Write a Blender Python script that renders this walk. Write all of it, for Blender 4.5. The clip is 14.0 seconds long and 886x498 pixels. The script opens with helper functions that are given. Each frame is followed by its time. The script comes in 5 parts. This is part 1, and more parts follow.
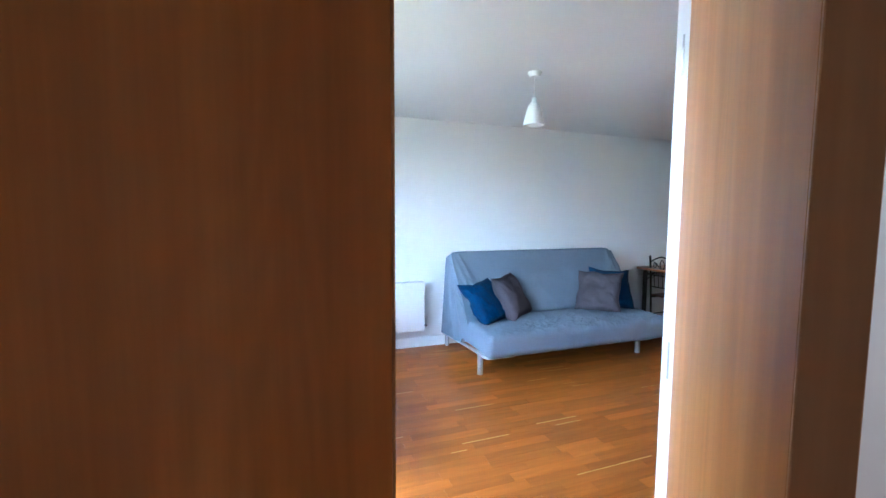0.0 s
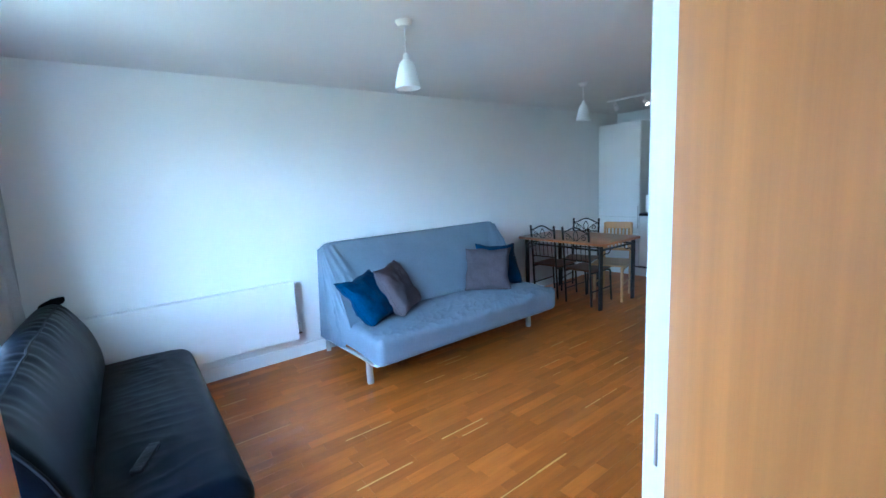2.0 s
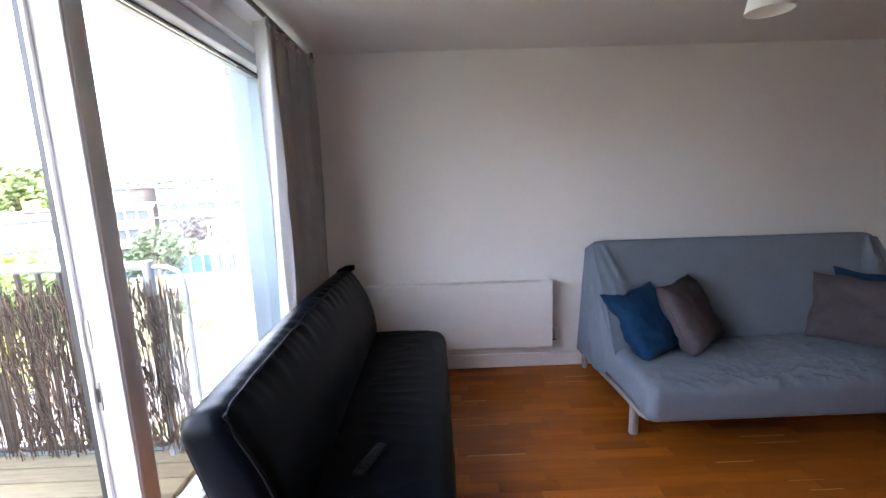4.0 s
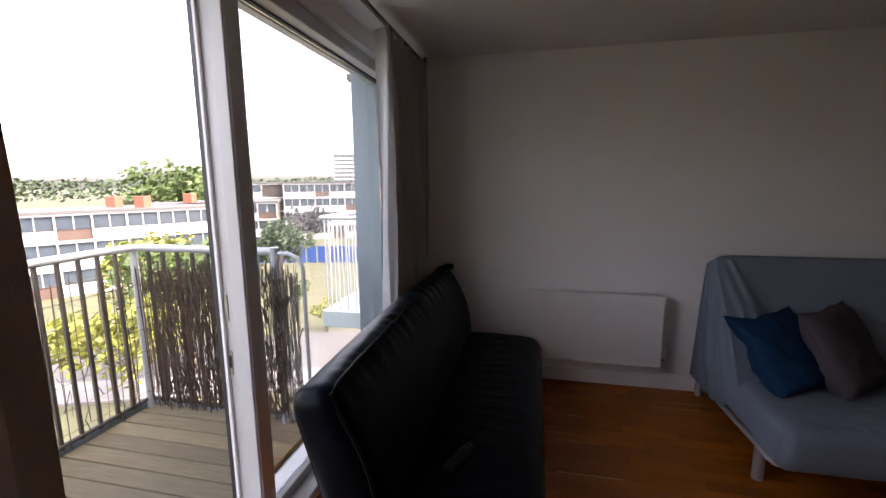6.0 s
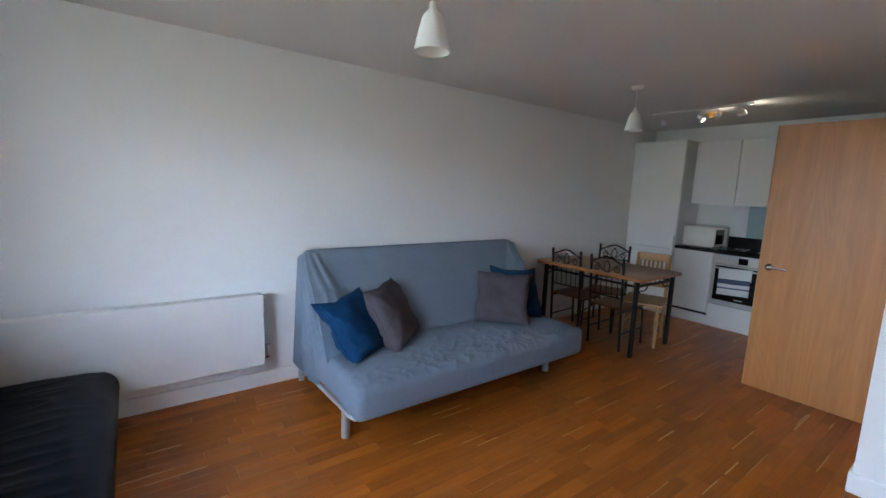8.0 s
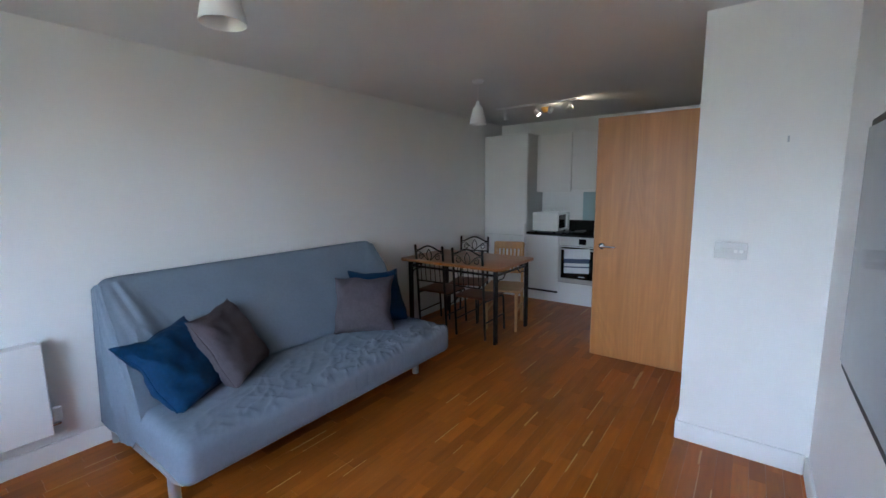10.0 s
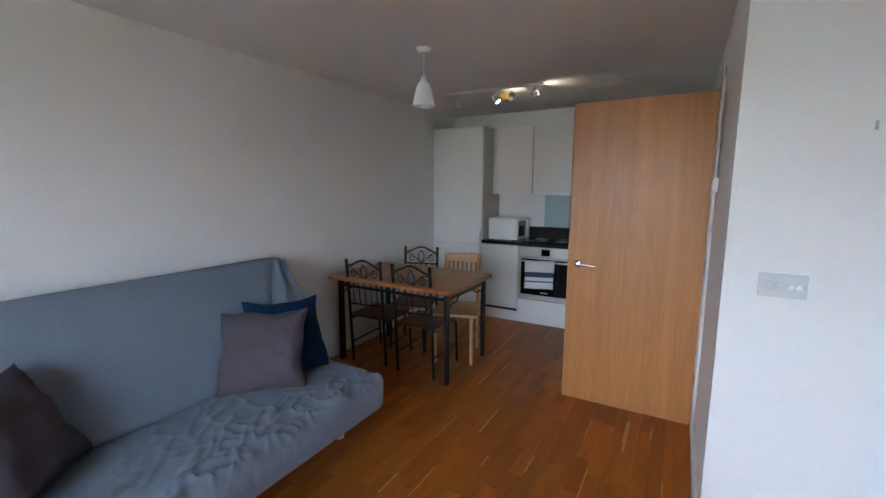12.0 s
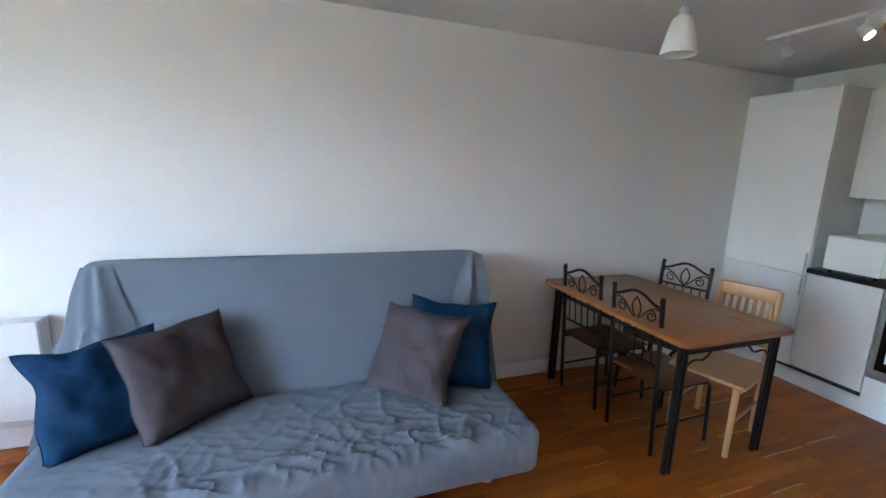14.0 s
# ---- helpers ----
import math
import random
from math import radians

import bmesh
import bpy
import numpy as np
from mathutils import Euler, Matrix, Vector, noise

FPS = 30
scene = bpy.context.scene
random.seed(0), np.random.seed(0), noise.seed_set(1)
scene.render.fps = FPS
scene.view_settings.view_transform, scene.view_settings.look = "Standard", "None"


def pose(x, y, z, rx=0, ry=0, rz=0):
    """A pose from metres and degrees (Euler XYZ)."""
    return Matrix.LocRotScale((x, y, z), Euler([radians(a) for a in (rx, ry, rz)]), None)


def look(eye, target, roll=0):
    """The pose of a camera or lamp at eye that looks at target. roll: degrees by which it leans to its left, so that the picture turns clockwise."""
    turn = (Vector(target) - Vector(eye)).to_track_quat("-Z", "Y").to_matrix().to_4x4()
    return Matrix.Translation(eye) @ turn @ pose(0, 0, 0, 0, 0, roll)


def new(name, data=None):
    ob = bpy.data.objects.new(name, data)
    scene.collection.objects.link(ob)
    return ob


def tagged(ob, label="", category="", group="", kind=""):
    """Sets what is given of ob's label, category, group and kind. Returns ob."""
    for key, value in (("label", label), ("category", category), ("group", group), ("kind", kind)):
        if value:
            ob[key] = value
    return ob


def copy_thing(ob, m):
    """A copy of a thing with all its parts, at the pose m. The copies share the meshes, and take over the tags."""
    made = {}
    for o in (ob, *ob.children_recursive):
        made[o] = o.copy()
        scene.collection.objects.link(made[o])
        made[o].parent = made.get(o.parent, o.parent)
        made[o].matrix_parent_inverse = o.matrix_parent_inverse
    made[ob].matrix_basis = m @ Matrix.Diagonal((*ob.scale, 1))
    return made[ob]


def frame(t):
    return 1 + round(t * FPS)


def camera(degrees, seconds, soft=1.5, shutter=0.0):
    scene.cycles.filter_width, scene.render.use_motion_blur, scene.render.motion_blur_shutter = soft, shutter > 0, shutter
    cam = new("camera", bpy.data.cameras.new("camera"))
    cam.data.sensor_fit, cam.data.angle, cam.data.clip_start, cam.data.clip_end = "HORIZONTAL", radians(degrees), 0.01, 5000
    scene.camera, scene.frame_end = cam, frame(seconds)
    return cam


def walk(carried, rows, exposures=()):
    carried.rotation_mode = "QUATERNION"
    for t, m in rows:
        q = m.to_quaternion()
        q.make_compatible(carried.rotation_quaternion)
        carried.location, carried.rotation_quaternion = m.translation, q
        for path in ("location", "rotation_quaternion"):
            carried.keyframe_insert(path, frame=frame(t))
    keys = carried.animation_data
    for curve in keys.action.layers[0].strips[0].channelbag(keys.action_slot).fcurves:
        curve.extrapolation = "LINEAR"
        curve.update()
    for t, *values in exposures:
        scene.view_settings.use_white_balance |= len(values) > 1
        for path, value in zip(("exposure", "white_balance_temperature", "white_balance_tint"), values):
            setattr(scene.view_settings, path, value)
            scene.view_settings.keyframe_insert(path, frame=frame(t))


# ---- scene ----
cam = camera(92.7, 14.0)
PATH = [
    (0, (0.111, 0.051, 1.402), (0.809, 1.917, 1.238), 0.3),
    (0.3, (0.056, 0.049, 1.408), (1.087, 1.752, 1.203), 0.4),
    (0.6, (0.062, 0.076, 1.433), (1.224, 1.689, 1.199), 1.1),
    (0.9, (0.089, 0.114, 1.450), (1.271, 1.705, 1.179), 0.2),
    (1.2, (0.153, 0.200, 1.472), (1.331, 1.788, 1.167), -0.3),
    (1.5, (0.205, 0.343, 1.474), (1.394, 1.921, 1.164), -2.0),
    (2, (0.360, 0.532, 1.487), (1.542, 2.115, 1.173), -3.1),
    (2.4, (0.450, 0.705, 1.477), (1.636, 2.285, 1.174), -3.6),
    (2.6, (0.483, 0.780, 1.481), (1.670, 2.361, 1.170), -3.2),
    (2.8, (0.524, 0.847, 1.474), (1.688, 2.442, 1.162), -2.6),
    (3, (0.559, 0.916, 1.467), (1.579, 2.610, 1.156), -1.7),
    (3.5, (0.635, 1.044, 1.466), (1.159, 2.949, 1.151), -1.5),
    (3.6, (0.617, 1.083, 1.463), (1.048, 3.010, 1.144), -1.4),
    (4, (0.584, 1.101, 1.496), (0.614, 3.073, 1.162), -1.8),
    (4.2, (0.540, 1.076, 1.481), (0.386, 3.042, 1.148), -1.3),
    (5.25, (0.545, 1.10, 1.50), (-0.187, 2.961, 1.150), -0.9),
    (6.3, (0.576, 1.129, 1.481), (0.433, 3.099, 1.168), -0.3),
    (6.5, (0.586, 1.165, 1.509), (0.657, 3.136, 1.176), -0.1),
    (7, (0.623, 1.173, 1.462), (1.118, 3.087, 1.159), 1.7),
    (7.5, (0.704, 1.145, 1.467), (1.587, 2.916, 1.179), 2.5),
    (8.1, (0.738, 1.143, 1.482), (1.970, 2.692, 1.198), 2.2),
    (8.5, (0.766, 1.129, 1.494), (2.178, 2.515, 1.206), 1.7),
    (8.7, (0.785, 1.123, 1.494), (2.252, 2.454, 1.209), 1.3),
    (11, (1.258, 1.433, 1.476), (2.920, 2.511, 1.194), 0.4),
    (11.5, (1.474, 1.581, 1.486), (3.189, 2.574, 1.211), 1.1),
    (11.7, (1.589, 1.601, 1.497), (3.308, 2.583, 1.215), 0.4),
    (12, (1.724, 1.623, 1.491), (3.446, 2.599, 1.204), 0.2),
    (12.5, (1.988, 1.605, 1.486), (3.629, 2.709, 1.193), -0.0),
    (13, (2.235, 1.629, 1.498), (3.812, 2.819, 1.187), 0.2),
    (13.2, (2.331, 1.661, 1.502), (3.852, 2.922, 1.187), 0.1),
    (13.5, (2.452, 1.655, 1.491), (3.779, 3.119, 1.173), -0.3),
    (13.7, (2.526, 1.671, 1.500), (3.631, 3.304, 1.161), 0.3),
    (14, (2.596, 1.673, 1.509), (3.264, 3.521, 1.134), 2.3),
]
# seconds, stops, kelvin, tint
EXPOSURES = [(0.0, 6.55, 4900, 2), (0.5, 6.9, 4750, -5), (1.0, 7.1, 4750, -3), (1.5, 6.95, 4300, -9), (2.0, 6.42, 4400, -4), (2.4, 6.03, 4550, -1), (3.0, 5.85, 4850, 4), (3.6, 5.57, 5050, 8), (4.0, 5.22, 6400, 19), (4.3, 4.6, 6700, 20),
             (6.4, 3.45, 7200, 24), (7.0, 4.28, 7400, 21), (7.5, 5.55, 7700, 19), (8.2, 5.55, 5300, 5), (8.7, 5.45, 5300, 4), (11.0, 5.65, 5850, 10), (13.4, 6.15, 5800, 9), (14.0, 6.35, 5700, 7)]
walk(cam, [(t, look(eye, target, roll)) for t, eye, target, roll in PATH], EXPOSURES)

# ---- world and lights ----
world = bpy.data.worlds.new("overcast_sky")
scene.world = world
world.use_nodes = True
wn, wl = world.node_tree.nodes, world.node_tree.links
sky = wn.new("ShaderNodeTexSky")
sky.sky_type = "NISHITA"
sky.sun_disc = False
sky.sun_elevation, sky.sun_rotation = radians(52), radians(100)
sky.air_density, sky.dust_density, sky.ozone_density = 1.0, 4.0, 1.0
soften = wn.new("ShaderNodeHueSaturation")
soften.inputs["Saturation"].default_value = 0.6
wl.new(sky.outputs[0], soften.inputs["Color"])
wl.new(soften.outputs[0], wn["Background"].inputs["Color"])
wn["Background"].inputs["Strength"].default_value = 0.15


def lamp(name, kind, m, energy, colour, **settings):
    data = bpy.data.lights.new(name, kind)
    data.energy, data.color = energy, colour
    ob = new(name, data)
    ob.matrix_world = m
    return data


sun = lamp("sun", "SUN", look((33.3, -5.9, 43.2), (0, 0, 0)), 0.5, (1.0, 0.96, 0.9))
sun.angle = radians(12)

# ---- materials ----
def material(name, colour, rough=0.5, metal=0.0, vary=0.08, scale=6.0, stretch=(1, 1, 1), bump=0.0, bump_scale=60.0,
             spec=0.5, second=None, second_scale=1.5, by_piece="", piece_range=0.25, coat=0.0, sheen=0.0):
    """A principled material: colour varied at a fine and a coarse scale, with fine relief."""
    m = bpy.data.materials.new(name)
    m.use_nodes = True
    n, l = m.node_tree.nodes, m.node_tree.links
    p = n["Principled BSDF"]
    p.inputs["Roughness"].default_value, p.inputs["Metallic"].default_value = rough, metal
    p.inputs["Specular IOR Level"].default_value = spec
    p.inputs["Coat Weight"].default_value, p.inputs["Sheen Weight"].default_value = coat, sheen
    at = n.new("ShaderNodeTexCoord")
    place = n.new("ShaderNodeMapping")
    place.inputs["Scale"].default_value = stretch
    l.new(at.outputs["Object"], place.inputs["Vector"])
    source = place.outputs[0]
    pick = None
    if by_piece:
        info = n.new("ShaderNodeObjectInfo" if by_piece == "object" else "ShaderNodeNewGeometry")
        pick = info.outputs["Random" if by_piece == "object" else "Random Per Island"]
        spread = n.new("ShaderNodeVectorMath")
        spread.operation = "MULTIPLY_ADD"
        l.new(pick, spread.inputs[0])
        spread.inputs[1].default_value = (37.0, 91.0, 53.0)
        l.new(source, spread.inputs[2])
        source = spread.outputs[0]
    fine = n.new("ShaderNodeTexNoise")
    fine.inputs["Scale"].default_value, fine.inputs["Detail"].default_value = scale, 6
    l.new(source, fine.inputs["Vector"])
    ramp = n.new("ShaderNodeMapRange")
    ramp.inputs["From Min"].default_value, ramp.inputs["From Max"].default_value = 0.25, 0.75
    ramp.inputs["To Min"].default_value, ramp.inputs["To Max"].default_value = 1 - vary, 1 + vary
    l.new(fine.outputs["Fac"], ramp.inputs["Value"])
    value = ramp.outputs[0]
    if pick is not None:
        lift = n.new("ShaderNodeMath")
        lift.operation = "POWER"
        l.new(pick, lift.inputs[0])
        lift.inputs[1].default_value = 1.6
        pick = lift.outputs[0]
        tone = n.new("ShaderNodeMapRange")
        tone.inputs["To Min"].default_value, tone.inputs["To Max"].default_value = 1 - piece_range * 0.7, 1 + piece_range * 1.6
        l.new(pick, tone.inputs["Value"])
        both = n.new("ShaderNodeMath")
        both.operation = "MULTIPLY"
        l.new(value, both.inputs[0]), l.new(tone.outputs[0], both.inputs[1])
        value = both.outputs[0]
    coarse = n.new("ShaderNodeTexNoise")
    coarse.inputs["Scale"].default_value, coarse.inputs["Detail"].default_value = second_scale, 3
    l.new(source, coarse.inputs["Vector"])
    mix = n.new("ShaderNodeMix")
    mix.data_type = "RGBA"
    mix.inputs["A"].default_value = (*colour, 1)
    mix.inputs["B"].default_value = (*(second or [c * (1 - vary) for c in colour]), 1)
    l.new(coarse.outputs["Fac"], mix.inputs["Factor"])
    scaled = n.new("ShaderNodeVectorMath")
    scaled.operation = "SCALE"
    l.new(mix.outputs["Result"], scaled.inputs[0]), l.new(value, scaled.inputs["Scale"])
    l.new(scaled.outputs[0], p.inputs["Base Color"])
    if bump:
        relief = n.new("ShaderNodeTexNoise")
        relief.inputs["Scale"].default_value, relief.inputs["Detail"].default_value = bump_scale, 4
        l.new(source, relief.inputs["Vector"])
        b = n.new("ShaderNodeBump")
        b.inputs["Strength"].default_value, b.inputs["Distance"].default_value = bump, 0.01
        l.new(relief.outputs["Fac"], b.inputs["Height"])
        l.new(b.outputs[0], p.inputs["Normal"])
    wobble = n.new("ShaderNodeMapRange")
    wobble.inputs["To Min"].default_value, wobble.inputs["To Max"].default_value = max(rough - 0.07, 0.02), min(rough + 0.07, 1)
    l.new(coarse.outputs["Fac"], wobble.inputs["Value"])
    l.new(wobble.outputs[0], p.inputs["Roughness"])
    return m


def glow(name, colour, strength):
    m = bpy.data.materials.new(name)
    m.use_nodes = True
    p = m.node_tree.nodes["Principled BSDF"]
    p.inputs["Base Color"].default_value = (*colour, 1)
    p.inputs["Emission Color"].default_value, p.inputs["Emission Strength"].default_value = (*colour, 1), strength
    return m


def glass(name, colour, rough=0.0):
    m = bpy.data.materials.new(name)
    m.use_nodes = True
    p = m.node_tree.nodes["Principled BSDF"]
    p.inputs["Base Color"].default_value, p.inputs["Roughness"].default_value = (*colour, 1), rough
    p.inputs["Transmission Weight"].default_value, p.inputs["IOR"].default_value = 1.0, 1.45
    return m


def veneer(name, pale, dark):
    """Flush door veneer: tall cathedral figure, broad upright bands and fine pores."""
    m = material(name, pale, 0.40, vary=0.05, scale=9, stretch=(9, 9, 0.35), second=dark, second_scale=1.6, bump=0.02, bump_scale=40, spec=0.5)
    n, l = m.node_tree.nodes, m.node_tree.links
    p = n["Principled BSDF"]
    at = n.new("ShaderNodeTexCoord")

    def mapped(size):
        place = n.new("ShaderNodeMapping")
        place.inputs["Scale"].default_value = size
        l.new(at.outputs["Object"], place.inputs["Vector"])
        return place.outputs[0]

    figure = n.new("ShaderNodeTexNoise")
    figure.inputs["Scale"].default_value, figure.inputs["Detail"].default_value = 1.0, 1.5
    figure.inputs["Distortion"].default_value = 0.5
    l.new(mapped((3.2, 3.2, 0.55)), figure.inputs["Vector"])
    rings = n.new("ShaderNodeMath")
    rings.operation = "MULTIPLY"
    l.new(figure.outputs["Fac"], rings.inputs[0])
    rings.inputs[1].default_value = 95.0
    wave = n.new("ShaderNodeMath")
    wave.operation = "SINE"
    l.new(rings.outputs[0], wave.inputs[0])
    fleck = n.new("ShaderNodeTexNoise")
    fleck.inputs["Scale"].default_value, fleck.inputs["Detail"].default_value = 1.0, 5
    l.new(mapped((60, 60, 2.2)), fleck.inputs["Vector"])
    band = n.new("ShaderNodeTexNoise")
    band.inputs["Scale"].default_value, band.inputs["Detail"].default_value = 1.0, 2
    l.new(mapped((9, 9, 0.25)), band.inputs["Vector"])

    def toned(source, low, high, lo, hi):
        r = n.new("ShaderNodeMapRange")
        for key, value in (("From Min", low), ("From Max", high), ("To Min", lo), ("To Max", hi)):
            r.inputs[key].default_value = value
        l.new(source, r.inputs["Value"])
        return r.outputs[0]

    tone = None
    for source in (toned(wave.outputs[0], -1, 1, 0.955, 1.025), toned(fleck.outputs["Fac"], 0.3, 0.7, 0.95, 1.04), toned(band.outputs["Fac"], 0.3, 0.7, 0.90, 1.10)):
        if tone is None:
            tone = source
            continue
        product = n.new("ShaderNodeMath")
        product.operation = "MULTIPLY"
        l.new(tone, product.inputs[0]), l.new(source, product.inputs[1])
        tone = product.outputs[0]
    scaled = n.new("ShaderNodeVectorMath")
    scaled.operation = "SCALE"
    l.new(p.inputs["Base Color"].links[0].from_socket, scaled.inputs[0])
    l.new(tone, scaled.inputs["Scale"])
    l.new(scaled.outputs[0], p.inputs["Base Color"])
    return m


PAINT = material("white_wall_paint", (0.80, 0.792, 0.778), 0.65, vary=0.015, scale=3, bump=0.06, bump_scale=180)
CEILING = material("ceiling_paint", (0.77, 0.76, 0.745), 0.8, vary=0.015, scale=2, bump=0.05, bump_scale=150)
GLOSS = material("white_gloss_woodwork", (0.82, 0.82, 0.81), 0.3, vary=0.02, bump=0.02)
ROOM_OAK = ((0.415, 0.124, 0.014), (0.30, 0.079, 0.008))
STAVE = material("oak_stave", *ROOM_OAK[:1], 0.34, vary=0.14, scale=6, stretch=(0.7, 7, 1), second=ROOM_OAK[1], second_scale=2,
                 by_piece="object", piece_range=0.20, bump=0.012, bump_scale=20, spec=0.25)
STAVES = material("oak_staves", *ROOM_OAK[:1], 0.34, vary=0.14, scale=6, stretch=(0.7, 7, 1), second=ROOM_OAK[1], second_scale=2,
                  by_piece="island", piece_range=0.20, bump=0.012, bump_scale=20, spec=0.25)
JOINT = material("dark_floor_joint", (0.10, 0.045, 0.018), 0.7, vary=0.2)
VENEER = veneer("door_veneer", (0.53, 0.232, 0.060), (0.43, 0.165, 0.036))
VENEER_EDGE = material("door_edge_lipping", (0.47, 0.24, 0.095), 0.45, vary=0.12, scale=8, stretch=(9, 9, 0.6))
STEEL = material("brushed_steel", (0.52, 0.51, 0.49), 0.38, 1.0, vary=0.04, scale=30, stretch=(1, 1, 8))
CHROME = material("polished_chrome", (0.75, 0.75, 0.74), 0.14, 1.0, vary=0.02)
GREY_METAL = material("grey_painted_tube", (0.46, 0.49, 0.52), 0.32, 0.6, vary=0.04)
SOFA_CLOTH = material("light_blue_grey_cover", (0.178, 0.212, 0.256), 0.9, vary=0.045, scale=60, second=(0.143, 0.173, 0.212), second_scale=4, bump=0.12, bump_scale=150, spec=0.2)
BLUE_CLOTH = material("teal_blue_velvet", (0.002, 0.036, 0.092), 0.8, vary=0.18, scale=50, second=(0.0015, 0.022, 0.06), second_scale=7, bump=0.2, bump_scale=300, spec=0.2)
GREY_CLOTH = material("mauve_grey_cushion_cloth", (0.084, 0.070, 0.078), 0.9, vary=0.10, scale=70, second=(0.064, 0.053, 0.060), second_scale=6, bump=0.3, bump_scale=350, spec=0.2)
LEATHER = material("black_leatherette", (0.0016, 0.0030, 0.0062), 0.34, vary=0.2, scale=30, second=(0.0012, 0.0022, 0.0042), second_scale=4, bump=0.10, bump_scale=160, spec=0.075)
PIPING = material("black_piping", (0.004, 0.005, 0.007), 0.5, vary=0.1, spec=0.15)
CURTAIN = material("grey_curtain_cloth", (0.43, 0.43, 0.435), 0.8, vary=0.06, scale=60, second=(0.37, 0.37, 0.375), second_scale=3, bump=0.15, bump_scale=240, sheen=0.2)
RADIATOR = material("white_radiator_enamel", (0.76, 0.75, 0.73), 0.32, vary=0.02, scale=8, bump=0.02)
# near-black that paints the shade inside gaps and slots
SHADOW_GAP = material("painted_gap_shade", (0.02, 0.02, 0.02), 0.9)
SHADE = material("white_glass_lampshade", (0.82, 0.82, 0.80), 0.35, vary=0.02)
PLASTIC = material("white_plastic", (0.78, 0.78, 0.76), 0.35, vary=0.02)
GREY_PLASTIC = material("pale_grey_plastic", (0.55, 0.55, 0.55), 0.4, vary=0.03)
SWITCH_GREY = material("off_white_switch_plastic", (0.62, 0.62, 0.61), 0.35, vary=0.03)
TV_BLACK = material("matt_black_casing", (0.004, 0.004, 0.0045), 0.5, vary=0.1, spec=0.25)
YELLOW_PLASTIC = material("yellowed_plastic", (0.72, 0.42, 0.08), 0.45, vary=0.06, scale=20)
BLACK_PLASTIC = material("black_plastic", (0.008, 0.008, 0.009), 0.42, vary=0.1, spec=0.25)
SCREEN = material("black_screen_glass", (0.006, 0.007, 0.009), 0.08, vary=0.05)
CABINET = material("white_cabinet_laminate", (0.78, 0.775, 0.76), 0.22, vary=0.015, scale=4, bump=0.01)
CABINET_SIDE = material("cabinet_carcass", (0.70, 0.69, 0.67), 0.4, vary=0.02)
GRANITE = material("black_granite", (0.016, 0.016, 0.017), 0.16, vary=0.5, scale=240, second=(0.03, 0.03, 0.03), second_scale=90)
HOB = material("black_hob_glass", (0.008, 0.008, 0.009), 0.06, vary=0.05)
SPLASH = material("pale_blue_splashback_glass", (0.38, 0.50, 0.52), 0.1, vary=0.02)
OVEN_GLASS = material("dark_oven_glass", (0.010, 0.010, 0.011), 0.08, vary=0.05)
TOWEL_WHITE = material("white_tea_towel", (0.72, 0.73, 0.74), 0.9, vary=0.05, scale=80, bump=0.3, bump_scale=400)
TOWEL_BLUE = material("blue_towel_stripe", (0.07, 0.10, 0.17), 0.9, vary=0.1, scale=80, bump=0.3, bump_scale=400)
TABLETOP = material("honey_wood_tabletop", (0.37, 0.140, 0.038), 0.3, vary=0.14, scale=5, stretch=(12, 1, 1), second=(0.29, 0.100, 0.025), second_scale=2, bump=0.02)
SEAT_WOOD = material("dark_honey_seat_wood", (0.15, 0.044, 0.012), 0.36, vary=0.14, scale=6, stretch=(1, 10, 1), bump=0.02)
BLACK_METAL = material("black_painted_metal", (0.006, 0.005, 0.005), 0.40, 0.0, vary=0.15, scale=30, spec=0.3)
BEECH = material("light_beech", (0.52, 0.30, 0.125), 0.42, vary=0.12, scale=6, stretch=(6, 6, 1), second=(0.46, 0.25, 0.09), second_scale=3)
FRAME_WHITE = material("white_window_frame", (0.54, 0.535, 0.52), 0.35, vary=0.02)
FRAME_DARK = material("dark_window_gasket", (0.03, 0.028, 0.028), 0.5, vary=0.1)
FRAME_TAUPE = material("taupe_frame_return", (0.17, 0.15, 0.135), 0.45, vary=0.04)
STEELWORK = material("blue_grey_steel_panel", (0.20, 0.25, 0.27), 0.5, vary=0.05, scale=3)
GLASS = glass("window_glass", (0.97, 0.985, 0.98))
BULB = glow("warm_spot_bulb", (1.0, 0.80, 0.55), 0.3)
HALL_GLOW = glow("opal_lamp_glow", (1.0, 0.94, 0.86), 0.25)
DARK_GREY = material("dark_grey_rubber", (0.035, 0.035, 0.04), 0.6, vary=0.05, spec=0.2)
# pale colour that stands in for window glints on the floor
FLOOR_GLINT = material("pale_floor_glint", (0.62, 0.33, 0.11), 0.34, vary=0.12, scale=12, stretch=(1, 8, 1))

# ---- mesh helpers ----
def box(bm, x0, x1, y0, y1, z0, z1, bevel=0.0, seg=1):
    made = bmesh.ops.create_cube(bm, size=1, matrix=Matrix.Translation(((x0 + x1) / 2, (y0 + y1) / 2, (z0 + z1) / 2)) @ Matrix.Diagonal((x1 - x0, y1 - y0, z1 - z0, 1)))
    if bevel:
        edges = {e for v in made["verts"] for e in v.link_edges}
        bmesh.ops.bevel(bm, geom=list(edges), offset=bevel, segments=seg, affect="EDGES", profile=0.5)
    return bm


def boxed(*args, **kw):
    return box(bmesh.new(), *args, **kw)


